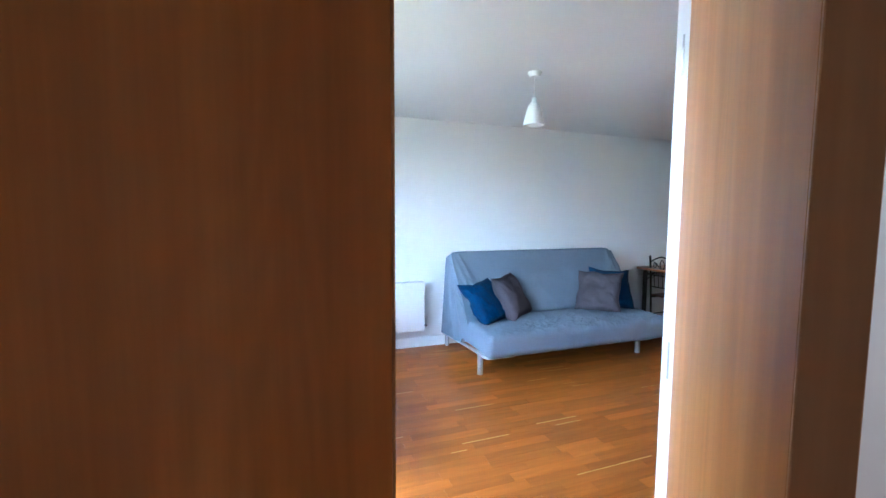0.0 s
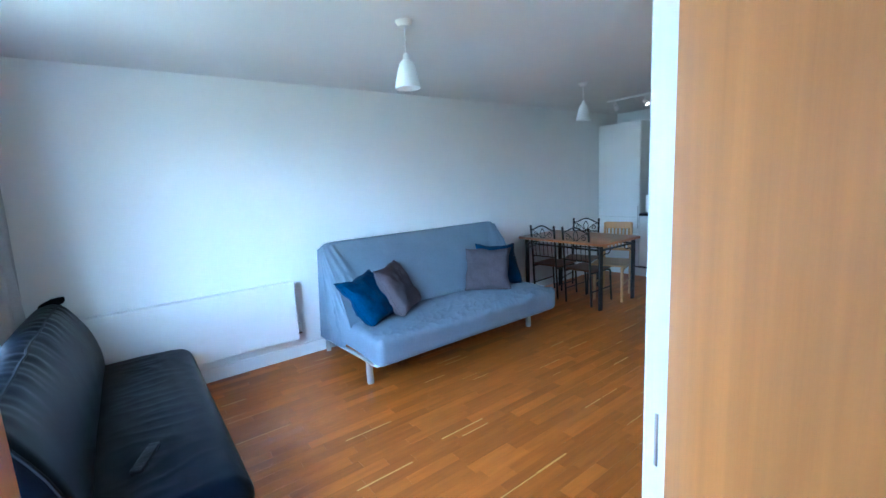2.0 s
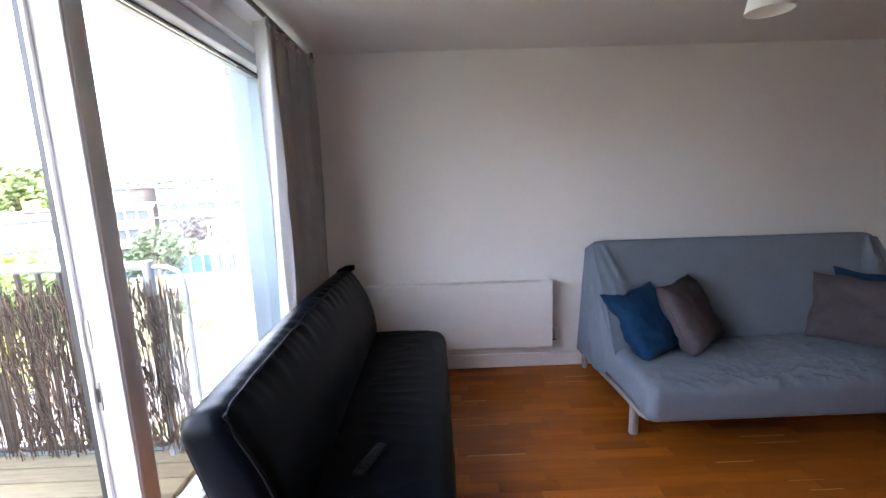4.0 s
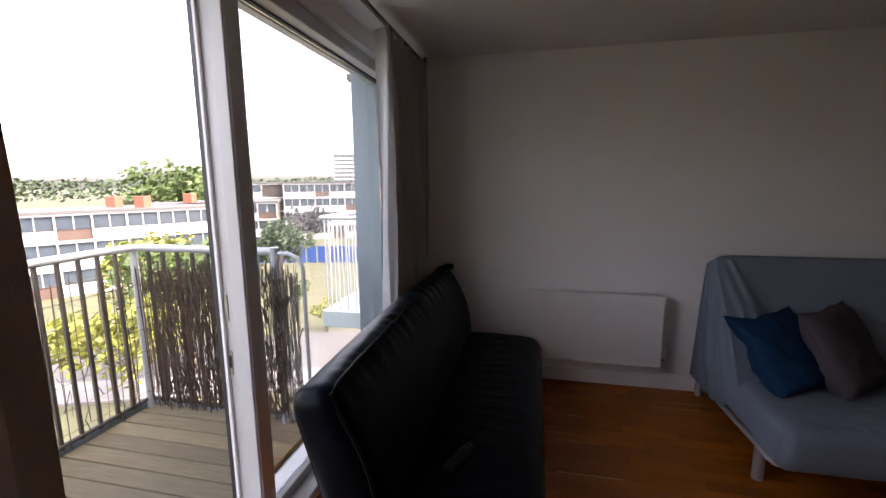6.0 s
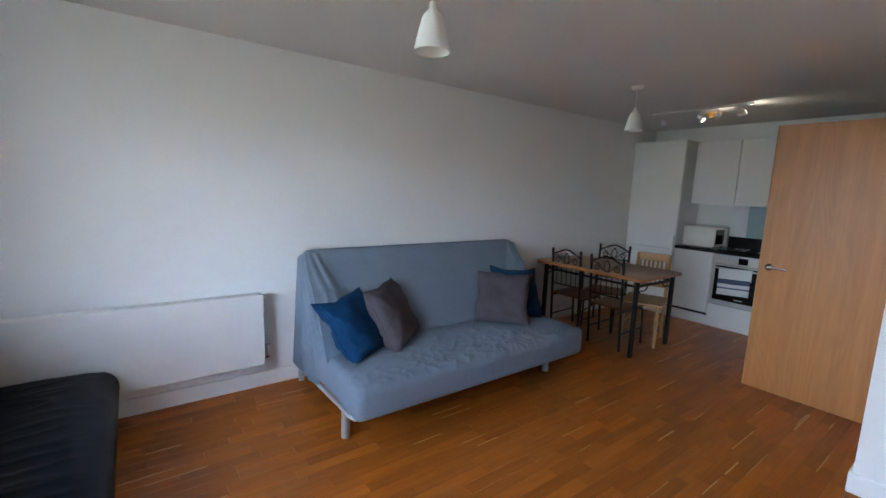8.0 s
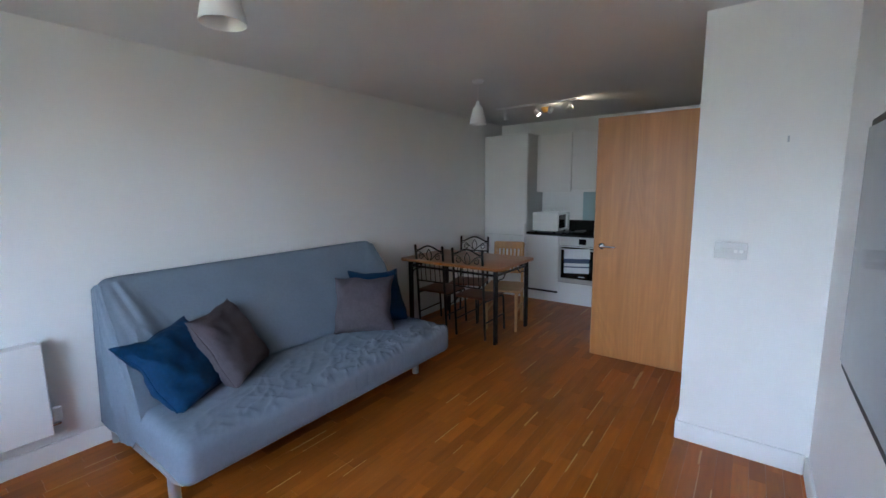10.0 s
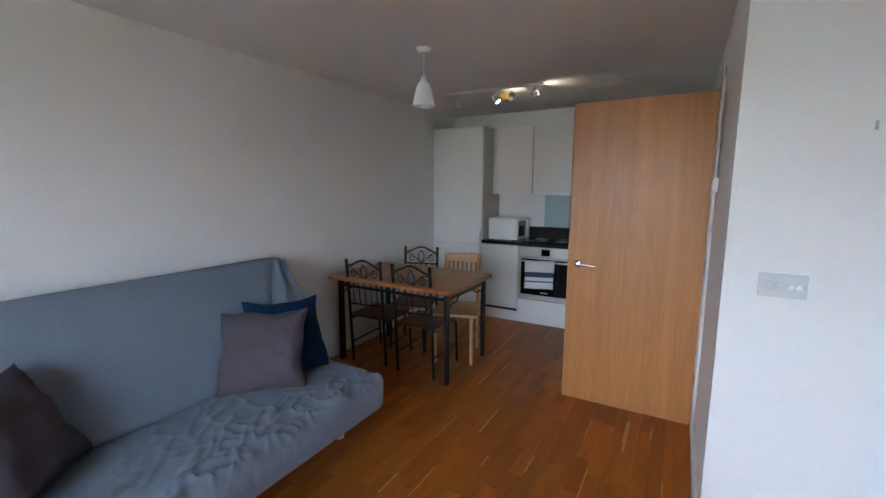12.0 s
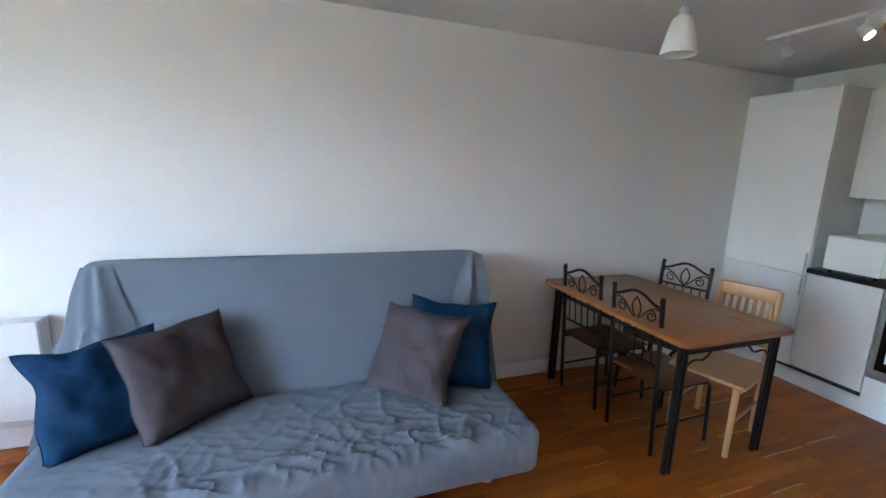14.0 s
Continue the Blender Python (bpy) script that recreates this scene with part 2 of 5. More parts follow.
def cone(bm, a, b, ra, rb=None, seg=16, caps=True):
    a, b = Vector(a), Vector(b)
    d = b - a
    m = Matrix.Translation((a + b) / 2) @ d.to_track_quat("Z", "Y").to_matrix().to_4x4()
    bmesh.ops.create_cone(bm, cap_ends=caps, segments=seg, radius1=ra, radius2=ra if rb is None else rb, depth=d.length, matrix=m)
    return bm


def rod(a, b, r, seg=12):
    return cone(bmesh.new(), a, b, r, seg=seg)


def tube(bm, points, r, seg=8):
    """A round tube along a line of points, with closed ends."""
    points = [Vector(p) for p in points]
    rings = []
    side = None
    for i, p in enumerate(points):
        d = (points[min(i + 1, len(points) - 1)] - points[max(i - 1, 0)]).normalized()
        if side is None:
            side = d.orthogonal().normalized()
        side = (side - d * side.dot(d)).normalized()
        up = d.cross(side)
        rings.append([bm.verts.new(p + r * (math.cos(k * math.tau / seg) * side + math.sin(k * math.tau / seg) * up)) for k in range(seg)])
    for a, b in zip(rings, rings[1:]):
        for k in range(seg):
            bm.faces.new((a[k], a[(k + 1) % seg], b[(k + 1) % seg], b[k]))
    bm.faces.new(rings[0][::-1]), bm.faces.new(rings[-1])
    return bm


def sheet(nu, nv, place, thick=0.0, normal=(0, 0, 1)):
    """A grid of (nu+1) x (nv+1) points place(u, v), closed into a thin body when thick is given."""
    bm = bmesh.new()
    layers = []
    for shift in ((0.0, thick) if thick else (0.0,)):
        off = Vector(normal) * shift
        layers.append([[bm.verts.new(Vector(place(i / nu, j / nv)) + off) for j in range(nv + 1)] for i in range(nu + 1)])
    for k, g in enumerate(layers):
        for i in range(nu):
            for j in range(nv):
                q = (g[i][j], g[i + 1][j], g[i + 1][j + 1], g[i][j + 1])
                bm.faces.new(q if k else q[::-1])
    if thick:
        a, b = layers
        rim = [(i, 0) for i in range(nu)] + [(nu, j) for j in range(nv)] + [(i, nv) for i in range(nu, 0, -1)] + [(0, j) for j in range(nv, 0, -1)]
        for (i, j), (p, q) in zip(rim, rim[1:] + rim[:1]):
            bm.faces.new((a[i][j], a[p][q], b[p][q], b[i][j]))
    bmesh.ops.recalc_face_normals(bm, faces=bm.faces)
    return bm


def soft(size, r, cuts, shape=None):
    """A cushion-like body: a box of that size about the origin with edges rounded by r; shape(p) may move each point."""
    bm = bmesh.new()
    half = Vector(size) / 2
    found = {}

    def vert(p):
        q = Vector([max(-half[i] + r, min(half[i] - r, p[i])) for i in range(3)])
        d = p - q
        p = q + d.normalized() * r if d.length > 1e-9 else p
        if shape:
            p = Vector(shape(p))
        return p

    def spot(axis, sign, i, j, a, b):
        p = [0, 0, 0]
        p[axis], p[a], p[b] = sign * half[axis], (2 * i / cuts[a] - 1) * half[a], (2 * j / cuts[b] - 1) * half[b]
        key = tuple(round(c, 5) for c in p)
        if key not in found:
            found[key] = bm.verts.new(vert(Vector(p)))
        return found[key]

    for axis in range(3):
        a, b = (axis + 1) % 3, (axis + 2) % 3
        for sign in (-1, 1):
            for i in range(cuts[a]):
                for j in range(cuts[b]):
                    q = [spot(axis, sign, i + u, j + v, a, b) for u, v in ((0, 0), (1, 0), (1, 1), (0, 1))]
                    bm.faces.new(q if sign > 0 else q[::-1])
    return bm


def mesh(name, bm, mat, smooth=False):
    data = bpy.data.meshes.new(name)
    bm.to_mesh(data)
    bm.free()
    data.materials.append(mat)
    if smooth:
        data.polygons.foreach_set("use_smooth", [True] * len(data.polygons))
        data.set_sharp_from_angle(angle=radians(45))
    return data


def root(name, at, label, category, group="", kind=""):
    ob = new(name)
    ob.location = at
    return tagged(ob, label, category, group, kind)


def part(name, bm, mat, parent, label="", smooth=False):
    base = parent
    while base.parent:
        base = base.parent
    bmesh.ops.translate(bm, verts=bm.verts, vec=-base.location)
    ob = new(name, mesh(name, bm, mat, smooth))
    ob.parent = parent
    return tagged(ob, label)


def single(name, bm, mat, label, category="", kind="", smooth=False, group=""):
    """A thing of one mesh, with its origin at the middle of its base."""
    lo = Vector([min(v.co[i] for v in bm.verts) for i in range(3)])
    hi = Vector([max(v.co[i] for v in bm.verts) for i in range(3)])
    base = Vector(((lo.x + hi.x) / 2, (lo.y + hi.y) / 2, lo.z))
    bmesh.ops.translate(bm, verts=bm.verts, vec=-base)
    ob = new(name, mesh(name, bm, mat, smooth))
    ob.location = base
    return tagged(ob, label, category, group, kind)


def setting(name, bm, mat, label, category=""):
    return single(name, bm, mat, label, category or name.split("_")[0], "structure")


# ---- structure ----
H = 2.37                      # ceiling height
WEST, NORTH, EAST = -0.42, 4.25, 6.62
DOORWALL, HALLSIDE = 0.88, 0.75   # the wall with the double door
SWITCH_X, SOUTH = 3.675, 1.47     # the wall with the switch, the kitchen's south wall

setting("wall_north", boxed(-0.75, EAST + 0.12, NORTH, NORTH + 0.15, -0.1, H + 0.1), PAINT, "long plain white painted wall behind the sofa")
setting("wall_east", boxed(EAST, EAST + 0.12, -1.2, NORTH, -0.1, H + 0.1), PAINT, "white painted wall behind the kitchen units")
# window wall: pier, lintel and return round the opening
opening = bmesh.new()
# the opening's unseen south end is widened to let in more light
box(opening, -0.75, WEST, -1.2, 1.05, -0.1, H + 0.1)
box(opening, -0.75, WEST, 4.12, NORTH, -0.1, H + 0.1)
box(opening, -0.75, WEST, 1.05, 4.12, 2.26, H + 0.1)
setting("wall_west", opening, PAINT, "white painted window wall with a wide balcony opening")
dw = bmesh.new()
box(dw, 1.086, SWITCH_X, HALLSIDE, DOORWALL, -0.1, H + 0.1)
box(dw, WEST, 1.086, HALLSIDE, DOORWALL, 2.10, H + 0.1)
setting("wall_south", dw, PAINT, "white painted wall with the open double door")
setting("wall_switch", boxed(SWITCH_X, SWITCH_X + 0.12, HALLSIDE, SOUTH, -0.1, H + 0.1), PAINT, "white painted return wall with light switch")
kw = bmesh.new()
box(kw, SWITCH_X + 0.12, 4.58, SOUTH - 0.12, SOUTH, -0.1, H + 0.1)
box(kw, 5.58, EAST, SOUTH - 0.12, SOUTH, -0.1, H + 0.1)
box(kw, 4.58, 5.58, SOUTH - 0.12, SOUTH, 2.10, H + 0.1)
setting("wall_kitchen_south", kw, PAINT, "white painted wall beside the kitchen door")
setting("wall_hall_south", boxed(WEST, EAST, -1.2, -1.08, -0.1, H + 0.1), PAINT, "white painted hall wall")
# hall end wall with a doorway
he = bmesh.new()
box(he, SWITCH_X, SWITCH_X + 0.12, -1.08, -0.20, -0.1, H + 0.1)
box(he, SWITCH_X, SWITCH_X + 0.12, -0.20, 0.66, 2.08, H + 0.1)
box(he, SWITCH_X, SWITCH_X + 0.12, 0.66, HALLSIDE, -0.1, H + 0.1)
setting("wall_hall_end", he, PAINT, "white painted end wall of the hall with a doorway")
setting("ceiling", boxed(-0.75, EAST + 0.12, -1.2, NORTH + 0.15, H, H + 0.15), CEILING, "plain matt white painted ceiling", "ceiling")
setting("floor", boxed(-0.62, EAST, -1.2, NORTH, -0.12, -0.006), JOINT, "oak strip parquet floor, golden brown and glossy", "floor")


def skirting(name, x0, x1, y0, y1):
    return setting(name, boxed(x0, x1, y0, y1, 0.0, 0.11, bevel=0.004), GLOSS, "white painted skirting board along the wall", "skirting board")


skirting("baseboard_north", WEST, 6.06, NORTH - 0.016, NORTH - 0.0005)
skirting("baseboard_switch", SWITCH_X - 0.016, SWITCH_X - 0.0005, DOORWALL + 0.017, SOUTH + 0.016)
skirting("baseboard_south", 1.20, SWITCH_X - 0.017, DOORWALL + 0.0005, DOORWALL + 0.016)
skirting("baseboard_kitchen", SWITCH_X, 4.50, SOUTH + 0.0005, SOUTH + 0.016)
skirting("baseboard_hall", 1.22, SWITCH_X - 0.001, HALLSIDE - 0.016, HALLSIDE - 0.0005)


# door linings and architraves
def lining(name, x0, x1, y0, y1, top, label):
    """A white door frame in a wall along x: two jambs, a head and architraves on both faces."""
    r = root(name, ((x0 + x1) / 2, (y0 + y1) / 2, 0), label, "door frame", kind="structure")
    for x in (x0, x1 - 0.035):
        part("jamb", boxed(x, x + 0.035, y0 - 0.004, y1 + 0.004, 0, top, bevel=0.002), GLOSS, r)
    part("head", boxed(x0 + 0.036, x1 - 0.036, y0 - 0.004, y1 + 0.004, top - 0.035, top, bevel=0.002), GLOSS, r)
    for y in (y0 - 0.019, y1 + 0.005):
        for a, b in ((x0 - 0.05, x0 + 0.012), (x1 - 0.012, x1 + 0.05)):
            part("architrave", boxed(a, b, y, y + 0.014, 0, top - 0.01, bevel=0.004), GLOSS, r)
        part("architrave", boxed(x0 - 0.05, x1 + 0.05, y, y + 0.014, top - 0.009, top + 0.05, bevel=0.004), GLOSS, r)
    return r


lining("door_frame_1", WEST + 0.01, 1.085, HALLSIDE, DOORWALL, 2.09, "white painted frame of the double door")
lining("door_frame_2", 4.585, 5.575, SOUTH - 0.12, SOUTH, 2.095, "white painted frame of the kitchen door")


def door_leaf(name, hinge, angle, width, label, hinges=True, handle=True, both=True, flip=1):
    """A flush veneered leaf, built along +x from its hinge and turned to its angle in degrees. flip: the side (+1 or -1 in y) of the hinge knuckles."""
    r = root(name, (0, 0, 0), label, "door", kind="structure")
    t = 0.044
    y0, y1 = (-t, 0) if flip > 0 else (0, t)
    part("leaf", boxed(0.003, width, y0 + 0.0005, y1 - 0.0005, 0.008, 2.04, bevel=0.0015), VENEER, r)
    part("lipping", boxed(width + 0.0003, width + 0.006, y0, y1, 0.008, 2.04, bevel=0.001), VENEER_EDGE, r)
    if handle:
        for s, y in ((1, y1), (-1, y0)) if both else ((flip, y1 if flip > 0 else y0),):
            h = part("handle", cone(bmesh.new(), (width - 0.065, y, 0.98), (width - 0.065, y + s * 0.009, 0.98), 0.026, seg=24), CHROME, r, "satin chrome lever handle", True)
            lever = tube(bmesh.new(), [(width - 0.065, y + s * 0.009, 0.98), (width - 0.065, y + s * 0.045, 0.98), (width - 0.073, y + s * 0.053, 0.98),
                                       (width - 0.10, y + s * 0.055, 0.98), (width - 0.185, y + s * 0.055, 0.978)], 0.0095, 10)
            part("lever", lever, CHROME, h, "", True)
        part("lock_plate", boxed(width + 0.0062, width + 0.0075, (y0 + y1) / 2 - 0.012, (y0 + y1) / 2 + 0.012, 0.86, 1.09), STEEL, r)
    if hinges:
        for z in (0.22, 1.02, 1.80):
            k = part("hinge", rod((-0.004, y1 + 0.006 if flip > 0 else y0 - 0.006, z - 0.05), (-0.004, y1 + 0.006 if flip > 0 else y0 - 0.006, z + 0.05), 0.0075), STEEL, r, "steel butt hinge", True)
            part("hinge_leaf", boxed(-0.002, 0.0025, y0 + 0.004, y1, z - 0.05, z + 0.05), STEEL, k)
    r.matrix_basis = pose(hinge[0], hinge[1], 0, 0, 0, angle)
    return r


door_leaf("door_1", (1.058, 0.855), 226.75, 0.802, "oak veneered flush door leaf, half open into the hall", flip=-1, both=True, handle=False)
door_leaf("door_2", (WEST + 0.05, 0.835), 0, 0.66, "oak veneered flush door leaf, closed, in shade", hinges=False, handle=False, flip=1)
door_leaf("door_3", (4.660, 1.488), 90, 0.80, "oak veneered flush door standing open into the living room", flip=1)
door_leaf("door_4", (SWITCH_X - 0.01, 0.665), 182.5, 0.80, "oak veneered hall door standing open along the wall", flip=-1)

# ---- window ----
GX = -0.55                    # plane of the glass
window = root("window_1", (GX, 2.7, 0), "wide white-framed balcony window, its sliding door open", "window", kind="structure")
part("window_sill", boxed(-0.68, WEST - 0.002, 1.06, 4.11, -0.005, 0.05, bevel=0.004), FRAME_WHITE, window)
hd = part("window_frame", boxed(-0.64, -0.46, 1.06, 4.11, 2.185, 2.255, bevel=0.004), FRAME_WHITE, window, "white head of the window frame")
part("gasket", boxed(-0.575, -0.525, 1.11, 4.08, 2.176, 2.1845), FRAME_DARK, hd)
part("window_frame", boxed(-0.64, -0.46, 1.061, 1.111, 0.051, 2.184, bevel=0.003), FRAME_WHITE, window)
part("window_frame", boxed(-0.64, -0.46, 4.06, 4.11, 0.051, 2.184, bevel=0.003), STEELWORK, window, "blue-grey clad jamb")
part("outer_reveal", boxed(-0.752, -0.641, 4.07, 4.118, -0.005, 2.25), STEELWORK, window, "blue-grey clad reveal")
# deep stile between the fixed pane and the open sliding door
mull = part("mullion", boxed(-0.598, -0.480, 2.455, 2.535, 0.051, 2.183, bevel=0.005, seg=2), FRAME_WHITE, window, "", True)
part("gasket", boxed(-0.616, -0.5985, 2.443, 2.520, 0.051, 2.183), FRAME_DARK, mull)
part("glazing_bead", boxed(-0.597, -0.583, 2.441, 2.4548, 0.051, 2.183, bevel=0.002), GLOSS, mull)
part("cover_strip", boxed(-0.536, -0.484, 2.446, 2.4548, 0.051, 2.183, bevel=0.003), FRAME_WHITE, mull)
for z in (0.80, 1.02):
    part("lock_plate", boxed(-0.580, -0.568, 2.4505, 2.4547, z - 0.05, z + 0.05), STEEL, mull)
# solid dark strip, paints the shade of the slot
part("strike_slot_shade", boxed(-0.579, -0.569, 2.4495, 2.4504, 0.78, 0.83), SHADOW_GAP, mull)
pane = part("pane", boxed(GX - 0.006, GX + 0.006, 2.536, 4.059, 0.10, 2.175), GLASS, window)
pane.visible_shadow = False
part("bottom_rail", boxed(-0.59, -0.51, 2.536, 4.059, 0.051, 0.099, bevel=0.003), FRAME_WHITE, window)


# ---- curtains ----
def curtain(y0, y1, x, folds, phase, label):
    r = root("curtain", (x, (y0 + y1) / 2, 0.02), label, "curtain", "curtains at the window")

    def place(u, v):
        a = u * folds * math.tau + phase
        depth = 0.055 * (0.75 + 0.35 * math.sin(a * 0.37 + 1)) * (1.1 - 0.25 * v)
        lean = 0.05 * (1 - v) * (u - 0.5) * (1 + 0.3 * math.sin(3 * v + a))
        return (x + depth * math.sin(a) + 0.012 * math.sin(7 * v + 2.3 * a), y0 + (y1 - y0) * u + lean + 0.012 * math.sin(2 * a), 0.03 + 2.27 * v)

    part("drape", sheet(folds * 16, 26, place, 0.004, (1, 0, 0)), CURTAIN, r, "", True)
    for k in range(folds):
        u = (k + 0.25) / folds
        p = place(u, 1.0)
        ring = tube(bmesh.new(), [(p[0] + 0.006 * math.cos(0), p[1] + 0.026 * math.cos(a * math.tau / 16), 2.262 + 0.026 * math.sin(a * math.tau / 16)) for a in range(17)], 0.005, 6)
        part("eyelet", ring, STEEL, r, "steel eyelet ring", True)
    return r


curtain(3.32, 4.228, -0.25, 7, 0.6, "grey full-length eyelet curtain drawn beside the window")
# unseen near curtain, added and sized to trim the window light
curtain(0.98, 1.60, -0.25, 5, 0.2, "grey full-length eyelet curtain drawn beside the window")
rail = root("curtain_rail", (-0.235, 2.7, H), "dark steel curtain pole under the ceiling", "curtain rail")
part("pole", rod((-0.235, 0.90, 2.318), (-0.235, 4.235, 2.318), 0.013), FRAME_TAUPE, rail, "", True)
for y in (0.93, 2.65, 4.22):
    part("bracket", boxed(-0.245, -0.225, y - 0.01, y + 0.01, 2.325, H - 0.0005), FRAME_TAUPE, rail)

# ---- radiator ----
rad = root("radiator", (0.74, 4.1, 0.21), "white flat-panel radiator mounted low on the wall", "radiator")
part("panel", boxed(0.05, 1.433, 4.107, 4.135, 0.21, 0.716, bevel=0.006, seg=2), RADIATOR, rad)
part("top_grille", boxed(0.055, 1.428, 4.136, 4.205, 0.690, 0.712, bevel=0.003), RADIATOR, rad)
part("rear_panel", boxed(0.055, 1.428, 4.206, 4.226, 0.215, 0.705), RADIATOR, rad)
part("end_cover", boxed(1.412, 1.430, 4.136, 4.205, 0.215, 0.689), GREY_PLASTIC, rad)
for x in (0.25, 1.2):
    part("bracket", boxed(x, x + 0.03, 4.2262, NORTH - 0.0005, 0.3, 0.62), STEEL, rad)
valve = part("valve", rod((1.436, 4.17, 0.245), (1.475, 4.17, 0.245), 0.010), CHROME, rad, "chrome valve with a white head", True)
part("valve_head", rod((1.466, 4.17, 0.262), (1.466, 4.17, 0.335), 0.019, 16), PLASTIC, valve, "", True)
part("pipe", rod((1.466, 4.17, 0.240), (1.466, NORTH - 0.0005, 0.240), 0.0075), RADIATOR, rad, "", True)


# ---- blue-grey sofa bed ----
def wrinkle(p, amount, scale=5.0):
    n = noise.noise(Vector(p) * scale)
    return amount * (1 - 2 * abs(n)) + amount * 0.5 * noise.noise(Vector(p) * scale * 3.1)


sofa = root("sofa_bed", (2.64, 3.65, 0), "blue-grey fabric-covered sofa bed with metal legs by the wall", "sofa")


def crumple(x, y):
    """Ridged creases of a loose cover, mostly across the seat."""
    bend = 0.9 * noise.noise(Vector((x * 2.4, y * 3.0, 5.1)))
    n1 = 1 - 2 * abs(noise.noise(Vector((x * 6.4 + 6.5 * y + bend, y * 5.4 - 2.5 * x + bend, 1.7))))
    n2 = 1 - 2 * abs(noise.noise(Vector((x * 11.5 - 9.0 * y + 2 * bend, y * 9.0 - bend, 8.3))))
    n3 = 1 - 2 * abs(noise.noise(Vector((x * 4.0 - bend, y * 13.0 + x * 4.0, 3.3))))
    return 0.50 * max(n1, 0) ** 4 + 0.45 * max(n2, 0) ** 5 + 0.35 * max(n3, 0) ** 5 + 0.10 * noise.noise(Vector((x * 9, y * 9, 4)))


def seat_shape(p):
    top = p.z > 0.0
    front = max(0.0, -p.y / 0.33)
    w = 0.040 * crumple(p.x, p.y) * (0.35 + 0.65 * front) * (0.6 + 0.4 * math.sin(p.x * 2 + 1)) if p.z > -0.03 else 0
    return (2.615 + p.x + 0.006 * math.sin(9 * p.z), 3.385 + p.y + 0.15 * w * (p.y < -0.27), 0.322 + p.z + (w if top else 0) - 0.018 * front ** 2 * top - 0.012 * front * (not top))


part("seat", soft((1.96, 0.66, 0.205), 0.055, (190, 70, 12), seat_shape), SOFA_CLOTH, sofa, "crumpled blue-grey fitted cover", True)

TILT_BACK = radians(32)


def back_shape(p):
    w = wrinkle((p.x * 0.7, p.y + 9, p.z * 0.9), 0.008, 2.6)
    corner = max(0.0, (abs(p.x) - 0.86) / 0.13) * max(0.0, (p.z - 0.25) / 0.11)
    y, z = p.y * math.cos(TILT_BACK) + p.z * math.sin(TILT_BACK), -p.y * math.sin(TILT_BACK) + p.z * math.cos(TILT_BACK)
    return (2.665 + p.x * (1 + 0.012 * p.z) + 0.030 * max(0.0, p.x / 0.99) ** 6 * (p.z + 0.36) / 0.72, 3.885 + y - (w if p.y < 0 else 0), 0.70 + z - 0.014 * corner ** 2)


part("backrest", soft((1.98, 0.13, 0.72), 0.045, (130, 8, 44), back_shape), SOFA_CLOTH, sofa, "", True)


def along(stops, u):
    """The point at u on a line of (u, point) stops, eased at the corners."""
    for (a, p), (b, q) in zip(stops, stops[1:]):
        if u <= b:
            return Vector(p).lerp(Vector(q), (u - a) / (b - a))
    return Vector(stops[-1][1])


def end_cover(back_x, seat_x, s, seed):
    """The loose cover tented from the backrest's top corner to the seat's end and down to the rear leg."""
    top = [(0.0, (back_x - s * 0.12, 3.985, 1.002)), (0.30, (back_x - s * 0.005, 3.990, 0.99)), (0.42, (back_x + s * 0.004, 4.03, 0.99)), (1.0, (back_x + s * 0.006, 4.105, 0.955))]
    foot = [(0.0, (back_x - s * 0.42, 3.635, 0.425)), (0.30, (seat_x - s * 0.012, 3.50, 0.405)), (0.42, (seat_x - s * 0.010, 3.54, 0.31)), (0.52, (seat_x - s * 0.004, 3.64, 0.20)), (1.0, (back_x + s * 0.012, 4.215, 0.145))]

    def place(u, v):
        p = along(top, u).lerp(along(foot, u), v)
        face = max(0.0, min(1.0, (u - 0.22) / 0.2))
        out = Vector((s * (0.45 + 0.55 * face), -0.85 * (1 - face), 0.25 * (1 - face)))
        hang = v * (1 - v) if u < 0.52 else v * (1 - 0.8 * v)
        ridge = 1 - 2 * abs(noise.noise(Vector((u * 9 + seed, v * 1.3, seed))))
        fold = 0.018 * math.sin(u * 25 + 2.2 * v + seed) + 0.026 * max(ridge, 0.0) ** 3 + 0.006 * math.sin(u * 63 + 6 * v)
        roll = 0.030 * math.exp(-((u - 0.11) / 0.045) ** 2) * math.sin(math.pi * min(v + 0.04, 1.0)) ** 0.6
        edge = min(1.0, u * 9) * min(1.0, 1.5 * (1.05 - u))
        return p + out * (0.006 + roll + fold * hang * edge * 2.6)
    return sheet(90, 36, place, 0.003, (s, 0, 0))


part("cover_drape", end_cover(1.675, 1.636, -1, 2.0), SOFA_CLOTH, sofa, "loose folds of the cover", True)
part("cover_drape", end_cover(3.684, 3.596, 1, 6.3), SOFA_CLOTH, sofa, "loose folds of the cover", True)
part("rear_cover", sheet(40, 14, lambda u, v: (1.68 + 1.975 * u, 4.10 + 0.115 * v + 0.008 * math.sin(u * 40), 0.955 - 0.80 * v), 0.004, (0, 1, 0)), SOFA_CLOTH, sofa, "", True)
